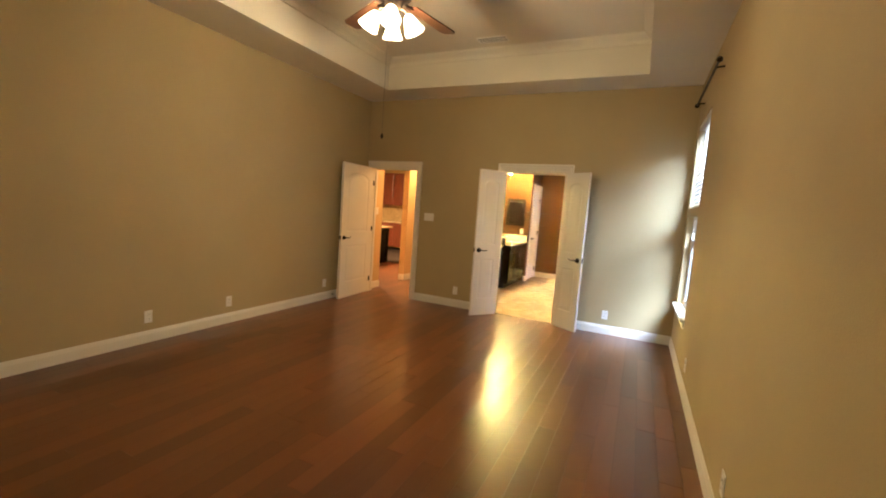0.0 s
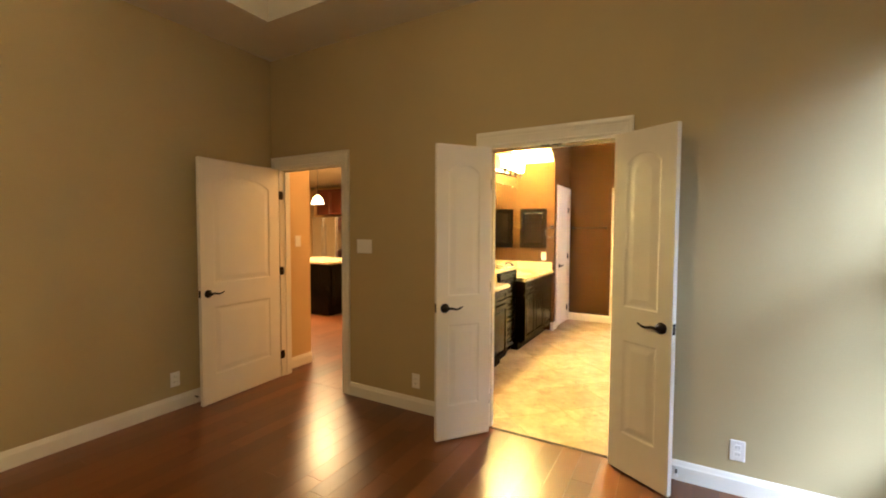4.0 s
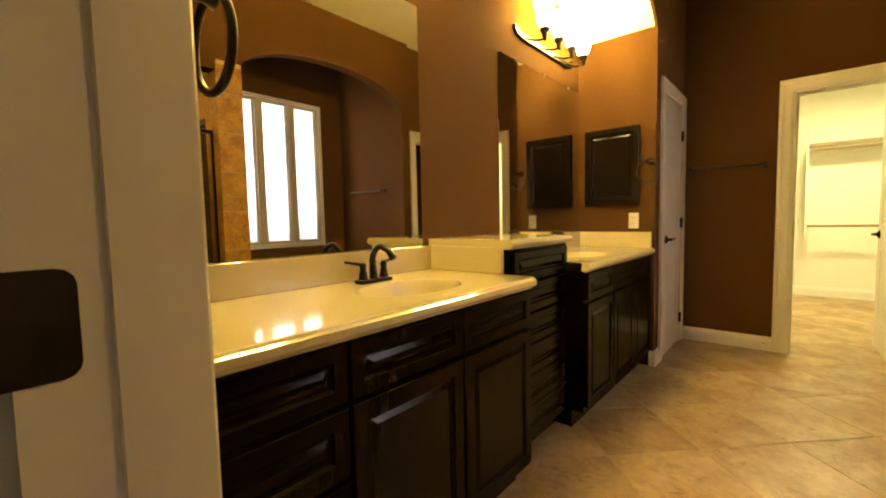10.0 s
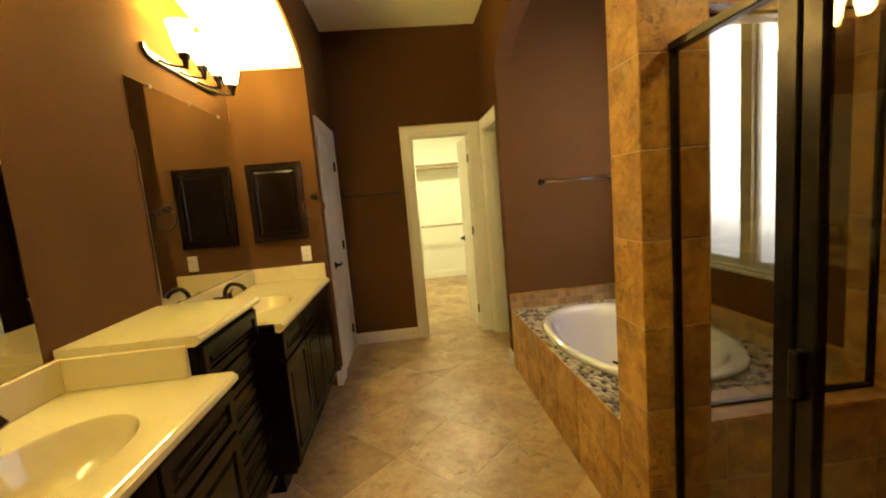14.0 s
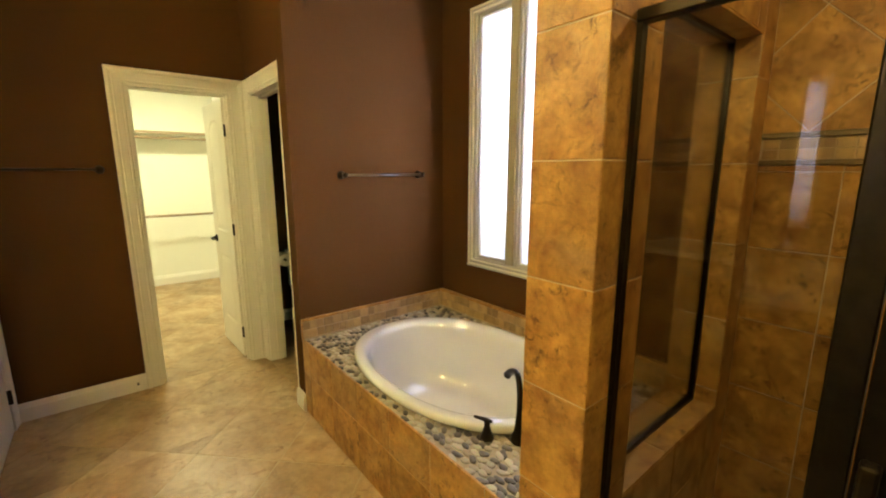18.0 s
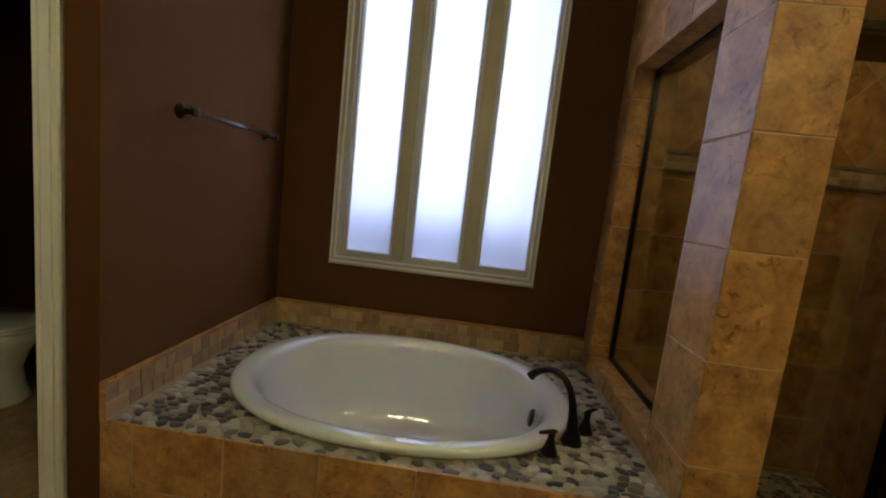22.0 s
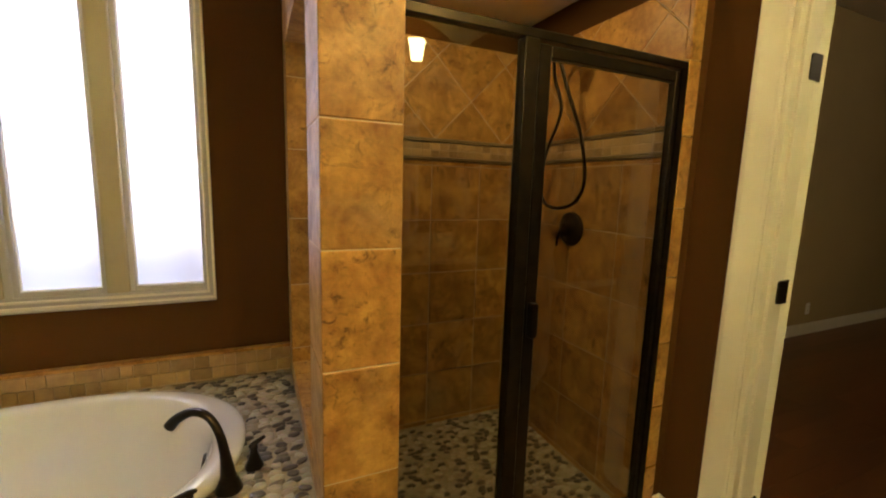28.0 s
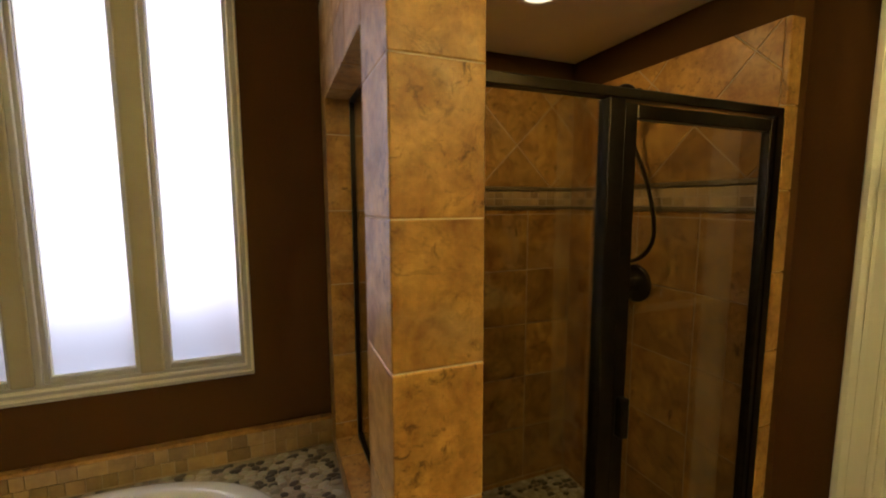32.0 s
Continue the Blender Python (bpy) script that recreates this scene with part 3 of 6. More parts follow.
# floors
b = box(BX0 - 0.1, BX1 + 0.1, BY0, 0.05, -0.12, -0.004)
FLOOR_BED = structure("floor", b, M_SUB, "dark subfloor under reddish brown hardwood planks", "floor")
b = box(-9.1, -1.56, 0.05, 6.6, -0.12, -0.004)
FLOOR_HALL = structure("floor_hall", b, M_SUB, "reddish brown hardwood hall floor", "floor")
b = box(-1.50, SBX + 0.1, 0.051, KY1, -0.12, -0.002)
FLOOR_BATH = structure("floor_bath", b, M_GROUT, "tan stone-look tile floor laid on the diagonal", "floor")
b = box(-300, 300, -300, 300, -0.55, -0.45)
structure("ground", b, M_GRASS, "ground outside the house", "ground")


# ---- doors, trim ----
def baseboard(name, pts, mat=M_TRIM, h=0.115, t=0.015):
    """A skirting along straight runs ((x0, y0), (x1, y1), (nx, ny) into the room)."""
    b = bmesh.new()
    for (x0, y0), (x1, y1), (nx, ny) in pts:
        prof = ((0, 0), (t, 0), (t, h * 0.72), (t * 0.75, h * 0.80), (t * 0.5, h * 0.93), (t * 0.28, h), (0, h))
        rings = [[b.verts.new((x + nx * o, y + ny * o, z)) for o, z in prof] for x, y in ((x0, y0), (x1, y1))]
        n = len(prof)
        for k in range(n):
            b.faces.new((rings[0][k], rings[0][(k + 1) % n], rings[1][(k + 1) % n], rings[1][k]))
        b.faces.new(rings[0])
        b.faces.new(rings[1][::-1])
    return structure(name, b, mat, "white painted baseboard with a moulded top", "baseboard")


baseboard("baseboard_bedroom", [
    ((BX0, BY0), (BX0, 0), (1, 0)), ((BX1, BY0), (BX1, 0), (-1, 0)), ((BX0, BY0), (BX1, BY0), (0, 1)),
    ((HX1 + CASE_B, 0), (DX0 - CASE_B, 0), (0, -1)), ((DX1 + CASE_B, 0), (BX1, 0), (0, -1))])
baseboard("baseboard_bath", [
    ((CX, AY + 0.0), (CX, LD[0] - CASE), (1, 0)), ((CX - 0.03, AY), (CX + 0.015, AY), (0, -1)),
    ((CX, FY), (CD[0] - CASE, FY), (0, -1)), ((TX, EY - 0.0), (TX, EY + 0.11), (-1, 0)), ((TX - 0.015, EY + 0.11), (QX, EY + 0.11), (0, 1)),
    ((DX1 + CASE, WT), (0.752, WT), (0, 1)), ((0.750, WT), (0.750, 0.169), (-1, 0)), ((QX, EY + 0.11), (QX, WD[0] - CASE), (-1, 0)),
    ((QX + 0.12, 5.0), (WX, 5.0), (0, -1))])
baseboard("baseboard_closet", [((KX0, KY1), (KX1, KY1), (0, -1)), ((KX0, KY0), (KX0, KY1), (1, 0)), ((QX - 0.04, KY0 + 0.02), (QX - 0.04, 5.14), (-1, 0)), ((KX1, 5.14), (KX1, KY1), (-1, 0))], h=0.13)
baseboard("baseboard_hall", [((BX0, WT), (BX0, 0.48), (1, 0)), ((BX0 - 0.12, 0.48), (BX0, 0.48), (0, 1)), ((BX0, 1.36), (BX0, 6.5), (1, 0)), ((BX0 - 0.12, 1.36), (BX0, 1.36), (0, -1)), ((-1.66, WT), (-1.66, 6.5), (-1, 0))])


def casing_profile(width=CASE, t=0.022):
    """Section of a moulded casing board: inner edge at 0, back at 0, facing -."""
    return ((0, 0), (0, -t * 0.42), (0.004, -t * 0.58), (width * 0.13, -t * 0.60), (width * 0.16, -t * 0.44), (width * 0.22, -t * 0.50), (width * 0.50, -t * 0.66), (width * 0.60, -t * 0.78), (width * 0.63, -t * 0.58), (width * 0.70, -t * 0.72), (width * 0.80, -t * 1.0), (width * 0.94, -t * 1.0), (width, -t * 0.8), (width, 0))


def casing(door, axis, s0, s1, top, plane, out, width=CASE, head=None):
    """Three mitred casing boards round an opening, on the wall face at plane, standing out towards out (+1 or -1)."""
    prof = casing_profile(width)
    k = (head or width) / width
    for path in (((s0, 0), (s0, top), -1, 0), ((s0, top), (s1, top), 0, 1), ((s1, top), (s1, 0), 1, 0)):
        b = bmesh.new()
        (a0, z0), (a1, z1), da, dz = path
        rings = []
        for e, (a, z) in enumerate(((a0, z0), (a1, z1))):
            ring = []
            for o, d in prof:
                if da:                                  # upright
                    aa = a + da * o
                    zz = z + (k * o if z > 0.5 else 0)
                else:                                   # head
                    aa = a + (-o if a == s0 else o)
                    zz = z + k * o
                p = plane + out * -d
                ring.append(b.verts.new((aa, p, zz) if axis == "x" else (p, aa, zz)))
            rings.append(ring)
        n = len(prof)
        for i in range(n):
            b.faces.new((rings[0][i], rings[0][(i + 1) % n], rings[1][(i + 1) % n], rings[1][i]))
        b.faces.new(rings[0])
        b.faces.new(rings[1][::-1])
        part("casing", b, M_TRIM, door)


def jamb(door, axis, s0, s1, top, c0, c1, t=0.018):
    """The lining of an opening through the wall, with a stop."""
    b = bmesh.new()
    for q in ((s0, s0 + t, 0, top), (s1 - t, s1, 0, top), (s0 + t, s1 - t, top - t, top)):
        if axis == "x":
            box(q[0], q[1], c0, c1, q[2], q[3], bm=b)
        else:
            box(c0, c1, q[0], q[1], q[2], q[3], bm=b)
    part("jamb", b, M_TRIM, door)
    mid = (c0 + c1) / 2
    b = bmesh.new()
    for q in ((s0 + t, s0 + t + 0.01, 0, top - t), (s1 - t - 0.01, s1 - t, 0, top - t), (s0 + t, s1 - t, top - t - 0.01, top - t)):
        if axis == "x":
            box(q[0], q[1], mid - 0.005, mid + 0.03, q[2], q[3], bm=b)
        else:
            box(mid - 0.005, mid + 0.03, q[0], q[1], q[2], q[3], bm=b)
    part("stop", b, M_TRIM, door)


def panel_outline(x0, x1, z0, z1, arch, n=10):
    pts = [(x0, z0), (x1, z0)]
    if arch:
        for i in range(n + 1):
            u = 1 - 2 * i / n
            x = (x0 + x1) / 2 + u * (x1 - x0) / 2
            pts.append((x, z1 - arch + arch * (1 - abs(u) ** 2.6)))
    else:
        pts += [(x1, z1), (x0, z1)]
    return pts


def leaf_mesh(w, h, t=0.035):
    """A two-panel door leaf, hinge edge at x = 0, running to x = w, its faces at y = -t/2 and t/2; the upper panel has an arched head."""
    b = box(0, w, -t / 2 + 0.006, t / 2 - 0.006, 0, h)
    st = 0.115 if w > 0.5 else 0.085
    zs = (0.235, 0.80, 1.00, h - 0.13)
    arch = 0.075 if w > 0.5 else 0.055
    for s in (-1, 1):
        y0, y1 = s * (t / 2 - 0.006), s * t / 2
        for q in ((0, st, 0, h), (w - st, w, 0, h), (st, w - st, 0, zs[0]), (st, w - st, zs[1], zs[2])):
            box(q[0], q[1], min(y0, y1), max(y0, y1), q[2], q[3], bm=b)
        top = panel_outline(st, w - st, zs[2], zs[3], arch)[2:]
        prism(list(top) + [(st, h), (w - st, h)], "y", y0, y1, bm=b)
        for z0, z1, a in ((zs[0], zs[1], 0), (zs[2], zs[3], arch)):
            rings = []
            for ins, d in ((0.0, 0.0), (0.010, -0.005), (0.024, -0.005), (0.055, -0.0012)):
                o = panel_outline(st + ins, w - st - ins, z0 + ins, z1 - ins, a)
                rings.append([b.verts.new((p[0], s * (t / 2 + d), p[1])) for p in o])
            n = len(rings[0])
            for p, q in zip(rings, rings[1:]):
                for k in range(n):
                    b.faces.new((p[k], p[(k + 1) % n], q[(k + 1) % n], q[k]))
            b.faces.new(rings[-1])
    return b


def lever(parent, x, z, side, toward):
    """A lever handle at (x, z) on the face side (-1 or +1), its arm pointing along x by toward."""
    t = 0.0175
    m = pose(x, side * t, z, -90 * side, 0, 0)
    rose = part("rose", lathe(((0, 0), (0.033, 0), (0.033, 0.006), (0.027, 0.012), (0.014, 0.016), (0.012, 0.045), (0, 0.046)), 20, m=m), M_BRONZE, parent, smooth=True)
    y = side * (t + 0.042)
    b = tube([(x, y, z), (x + toward * 0.03, y + side * 0.004, z + 0.004), (x + toward * 0.07, y + side * 0.004, z - 0.004), (x + toward * 0.105, y, z + 0.006), (x + toward * 0.118, y, z + 0.012)],
             [0.010, 0.009, 0.0075, 0.006, 0.004], 8, steps=4)
    part("lever_arm", b, M_BRONZE, rose, smooth=True)


def leaf(door, w, h, m, z=0.932, hinged=True):
    """A hung leaf with levers and hinges; x runs from the hinge to the lock edge."""
    lf = part("leaf", leaf_mesh(w, h), M_TRIM, door)
    lf.matrix_basis = m
    lever(lf, w - 0.06, z - 0.012, -1, -1)
    lever(lf, w - 0.06, z - 0.012, 1, -1)
    part("latch_plate", box(w - 0.001, w + 0.002, -0.012, 0.012, z - 0.04, z + 0.02), M_BRONZE, lf)
    for hz in (0.208, 1.043, 1.783) if hinged else ():
        part("hinge", box(-0.003, 0.0, -0.016, 0.016, hz - 0.041, hz + 0.041), M_BRONZE, lf)
    return lf


def opening_angle(hx, hy, tx, ty):
    return math.degrees(math.atan2(ty - hy, tx - hx))


def hinge_knuckles(door, x, y, plate=True):
    for hz in (0.22, 1.055, 1.795):
        b = tube([(x, y, hz - 0.041), (x, y, hz + 0.041)], 0.008 if plate else 0.005, 10)
        if plate:
            box(x - 0.018, x + 0.018, y - 0.004, y + 0.004, hz - 0.044, hz + 0.044, 0.003, bm=b)
        part("hinge", b, M_BRONZE, door)


DH = 2.03
hall_door = thing("door_1", "white two-panel hall door standing open against the bedroom wall", "door", kind="structure")
casing(hall_door, "x", HX0, HX1, DOORH, 0, -1, CASE_B, 0.103)
casing(hall_door, "x", HX0, HX1, DOORH, WT, 1)
jamb(hall_door, "x", HX0, HX1, DOORH, 0, WT)
leaf(hall_door, 0.80, DH, pose(HX0 + 0.02, -0.03, 0.012, 0, 0, opening_angle(HX0 + 0.02, -0.03, -2.541, -0.852)), hinged=False)
hinge_knuckles(hall_door, HX0 + 0.016, -0.024, False)

bath_door = thing("door_2", "white narrow double doors to the bathroom, both leaves open", "door", kind="structure")
casing(bath_door, "x", DX0, DX1, DOORH, 0, -1, CASE_B, 0.103)
casing(bath_door, "x", DX0, DX1, DOORH, WT, 1)
jamb(bath_door, "x", DX0, DX1, DOORH, 0, WT)
leaf(bath_door, 0.408, DH, pose(DX0 + 0.040, -0.035, 0.012, 0, 0, opening_angle(DX0 + 0.040, -0.035, -0.596, -0.34)), hinged=False)
leaf(bath_door, 0.385, DH, pose(DX1 - 0.012, -0.035, 0.012, 0, 0, opening_angle(DX1 - 0.012, -0.035, 0.806, -0.232)), hinged=False)
hinge_knuckles(bath_door, DX0 + 0.016, -0.024, False)
hinge_knuckles(bath_door, DX1 - 0.016, -0.024, False)
for dr, x0, x1 in ((bath_door, DX0 + 0.017, DX0 + 0.0215), (bath_door, DX1 - 0.0215, DX1 - 0.017), (hall_door, HX0 + 0.017, HX0 + 0.0215)):
    for hz in (0.22, 1.055, 1.795):
        pts = []
        for cy, cz, a0 in ((0.026, hz + 0.029, 0), (-0.010, hz + 0.029, 90), (-0.010, hz - 0.029, 180), (0.026, hz - 0.029, 270)):
            pts += [(cy + 0.012 * math.cos(math.radians(a0 + 30 * k)), cz + 0.012 * math.sin(math.radians(a0 + 30 * k))) for k in range(4)]
        part("hinge_plate", prism(pts, "x", x0, x1), M_BRONZE, dr)
for x in (0.02, 0.10):
    part("ball_catch", box(x - 0.03, x + 0.03, 0.01, 0.035, DOORH - 0.021, DOORH - 0.017), M_BRONZE, bath_door)

linen_door = thing("door_3", "closed narrow white linen closet door with dark hinges", "door", kind="structure")
casing(linen_door, "y", LD[0], LD[1], LD[3], CX, 1)
jamb(linen_door, "y", LD[0], LD[1], LD[3], CX - 0.12, CX)
leaf(linen_door, LD[1] - LD[0] - 0.04, DH, pose(CX - 0.012, LD[1] - 0.02, 0.012, 0, 0, -90))
hinge_knuckles(linen_door, CX + 0.008, LD[1] - 0.022)

closet_door = thing("door_4", "white closet door standing open into the bright closet", "door", kind="structure")
casing(closet_door, "x", CD[0], CD[1], CD[3], FY, -1)
jamb(closet_door, "x", CD[0], CD[1], CD[3], FY, FY + 0.09)
leaf(closet_door, 0.565, 2.01, pose(CD[1] - 0.022, FY + 0.098, 0.012, 0, 0, 92))
hinge_knuckles(closet_door, CD[1] - 0.024, FY + 0.085)

wc_door = thing("door_5", "white cased doorway to the dark toilet room", "door", kind="structure")
casing(wc_door, "y", WD[0], WD[1], WD[3], QX, -1)
jamb(wc_door, "y", WD[0], WD[1], WD[3], QX, QX + 0.12)
part("strike_plate", box(QX + 0.03, QX + 0.06, WD[0] + 0.017, WD[0] + 0.020, 0.90, 0.96), M_BRONZE, wc_door)

# marble threshold strip under the double door
b = box(DX0 + 0.018, DX1 - 0.018, 0.030, 0.055, -0.004, 0.004, 0.002)
structure("trim_threshold", b, M_SUB, "thin dark wood threshold strip", "trim")


# ---- windows ----
def rim(a, c, e, g, w, x0, x1, bevel=0.0):
    """Four bars of width w round the inside of a rectangle (y from a to c, z from e to g), x0 to x1 deep."""
    b = bmesh.new()
    for q in ((a, a + w, e, g), (c - w, c, e, g), (a + w, c - w, g - w, g), (a + w, c - w, e, e + w)):
        box(x0, x1, q[0], q[1], q[2], q[3], bevel, bm=b)
    return b


b = box(BX1, BX1 + 0.14, BWIN[0], BWIN[1], BWIN[3], BWIN2[2])
structure("wall_window_band", b, M_WALL, "beige painted band between two stacked windows", "wall")
win_bed = thing("window_1", "white single-hung bedroom window with white sill", "window", kind="structure")
y0, y1, z0, z1 = BWIN
X = BX1
part("window_frame", rim(y0, y1, z0, z1, 0.035, X + 0.06, X + 0.135, 0.003), M_TRIM, win_bed)
for za, zb, xo in ((z0 + 0.035, 1.315, 0.07), (1.275, z1 - 0.035, 0.098)):
    sa = part("sash", rim(y0 + 0.035, y1 - 0.035, za, zb, 0.035, X + xo, X + xo + 0.026, 0.003), M_WGREY, win_bed)
    p = part("pane", box(X + xo + 0.010, X + xo + 0.014, y0 + 0.066, y1 - 0.066, za + 0.031, zb - 0.031), M_GLASS, sa)
    p.visible_shadow = False
part("insect_screen", box(X + 0.126, X + 0.128, y0 + 0.036, y1 - 0.036, z0 + 0.036, 1.30), M_SCREEN, win_bed).visible_shadow = False
part("sash_lock", box(X + 0.060, X + 0.074, (y0 + y1) / 2 - 0.03, (y0 + y1) / 2 + 0.03, 1.316, 1.330, 0.003), M_WGREY, win_bed)
part("window_sill", box(X - 0.045, X + 0.062, y0 - 0.045, y1 + 0.045, z0 - 0.022, z0 + 0.004, 0.005), M_TRIM, win_bed)
part("apron", box(X - 0.016, X + 0.002, y0 - 0.03, y1 + 0.03, z0 - 0.085, z0 - 0.022, 0.003), M_TRIM, win_bed)
win_up = thing("window_3", "white fixed upper bedroom window behind a blind", "window", kind="structure")
part("window_frame", rim(y0, y1, BWIN2[2], BWIN2[3], 0.04, X + 0.07, X + 0.135, 0.003), M_TRIM, win_up)
p = part("pane", box(X + 0.10, X + 0.104, y0 + 0.038, y1 - 0.038, BWIN2[2] + 0.038, BWIN2[3] - 0.038), M_GLASS, win_up)
p.visible_shadow = False

win_tub = thing("window_2", "tall frosted tub window of three narrow panes in grey frames", "window", kind="structure")
y0, y1, z0, z1 = TW
fw = 0.036


part("outer_bead", rim(y0 - 0.010, y1 + 0.010, z0 - 0.010, z1 + 0.010, 0.010, WX - 0.014, WX + 0.001, 0.003), M_TRIM, win_tub)
part("window_frame", rim(y0, y1, z0, z1, 0.014, WX - 0.002, WX + 0.07), M_WGREY, win_tub)
part("inner_bead", rim(y0 + 0.014, y1 - 0.014, z0 + 0.014, z1 - 0.014, 0.010, WX - 0.009, WX + 0.07, 0.003), M_TRIM, win_tub)
part("inner_frame", rim(y0 + 0.024, y1 - 0.024, z0 + 0.024, z1 - 0.024, 0.012, WX + 0.006, WX + 0.07), M_WGREY, win_tub)
for a, c in ((2.152, 2.230), (2.548, 2.614)):
    part("mullion", box(WX - 0.006, WX + 0.072, a, c, z0 + fw, z1 - fw, 0.006, seg=2), M_MULLION, win_tub)
for a, c in ((2.526, 2.549), (2.894, 2.914)):
    part("mullion_bead", box(WX + 0.002, WX + 0.064, a, c, z0 + fw, z1 - fw, 0.004, seg=2), M_WGREY, win_tub)
PANES = ((1.879, 2.133), (2.248, 2.509), (2.629, 2.877))
for a, c in PANES:
    a, c = a - 0.020, c + 0.020
    part("sash", rim(a, c, z0 + fw, z1 - fw, 0.020, WX + 0.014, WX + 0.06, 0.003), M_WGREY, win_tub)
    part("glazing_bead", rim(a + 0.018, c - 0.018, z0 + fw + 0.018, z1 - fw - 0.018, 0.006, WX + 0.024, WX + 0.05), M_TRIM, win_tub)
    part("pane", box(WX + 0.036, WX + 0.040, a + 0.019, c - 0.019, z0 + fw + 0.019, z1 - fw - 0.019), M_FROST, win_tub)
part("window_sill", box(WX - 0.020, WX + 0.002, y0 - 0.012, y1 + 0.012, z0 - 0.020, z0 - 0.0105, 0.003), M_WGREY, win_tub)


# ---- bathroom: vanity ----
def raised_front(u0, u1, v0, v1, x, out=0.018):
    """A raised-panel cabinet front on the plane x, u along y, v along z, facing +x."""
    b = bmesh.new()
    k = min(u1 - u0, v1 - v0)
    rim = min(0.045, k * 0.26)
    lv = ((0.0, 0.0), (0.0, out - 0.003), (0.003, out), (rim, out), (rim + 0.006, out - 0.008), (rim + 0.014, out - 0.008), (rim + 0.030, out - 0.001))
    if k < 0.13:
        lv = ((0.0, 0.0), (0.0, out - 0.003), (0.003, out), (rim, out), (rim + 0.005, out - 0.007), (rim + 0.009, out - 0.007), (rim + 0.018, out - 0.001))
    rings = []
    for i, d in lv:
        rings.append([b.verts.new((x + d, u, v)) for u, v in ((u0 + i, v0 + i), (u1 - i, v0 + i), (u1 - i, v1 - i), (u0 + i, v1 - i))])
    for p, q in zip(rings, rings[1:]):
        for j in range(4):
            b.faces.new((p[j], p[(j + 1) % 4], q[(j + 1) % 4], q[j]))
    b.faces.new(rings[-1])
    return b


def cabinet(label, y0, y1, x_front, top, columns, kick=0.095):
    """A base cabinet against the vanity wall; columns are (from, to, [(kind, bottom, top), ...])."""
    c = thing("vanity_cabinet", label, "cabinet", None, "vanity cabinets")
    xb = VX + 0.003
    low = 0.725 if top < 0.9 else top
    b = box(xb, x_front, y0, y1, kick, low)
    if low < top:
        box(x_front - 0.02, x_front, y0, y1, low, top, bm=b)
        box(xb, x_front - 0.02, y0, y0 + 0.018, low, top, bm=b)
        box(xb, x_front - 0.02, y1 - 0.018, y1, low, top, bm=b)
    part("body", b, M_CAB, c)
    part("toe_kick", box(xb, x_front - 0.065, y0 + 0.002, y1 - 0.002, 0.0, kick), M_CAB, c)
    for a, e, fronts in columns:
        for kind, v0, v1 in fronts:
            part(kind, raised_front(a + 0.006, e - 0.006, v0, v1, x_front), M_CAB, c)
    return c


CT = 0.888                                         # counter top height
XF = CX - 0.035
drawer_over_door = [("drawer_front", 0.69, 0.835), ("cabinet_door", 0.12, 0.675)]
stack = [("drawer_front", 0.69, 0.835), ("drawer_front", 0.505, 0.675), ("drawer_front", 0.315, 0.49), ("drawer_front", 0.12, 0.30)]
cabinet("dark espresso wood vanity cabinet with drawers and raised-panel doors", WT + 0.003, 1.488, XF, 0.848,
        [(0.135, 0.58, stack), (0.58, 1.03, drawer_over_door), (1.03, 1.48, drawer_over_door)])
cabinet("dark espresso wood vanity cabinet below the second sink", 2.063, AY - 0.003, XF, 0.848,
        [(2.075, 2.48, drawer_over_door), (2.48, 2.885, drawer_over_door), (2.885, 3.285, drawer_over_door)])
tower = [("drawer_front", 0.12 + i * 0.145, 0.255 + i * 0.145) for i in range(6)]
cabinet("tall dark espresso drawer tower between two vanities", 1.492, 2.059, -0.895, 0.992, [(1.505, 2.045, tower)])


def edge_slab(x0, x1, z1, t):
    """Section of a counter slab whose front edge (x1) has an ogee profile."""
    return ((x0, z1 - t), (x1 - 0.022, z1 - t), (x1 - 0.020, z1 - t + 0.006), (x1 - 0.006, z1 - t + 0.010), (x1, z1 - t + 0.018), (x1 - 0.001, z1 - 0.012), (x1 - 0.010, z1 - 0.007), (x1 - 0.012, z1 - 0.002), (x1 - 0.018, z1), (x0, z1))


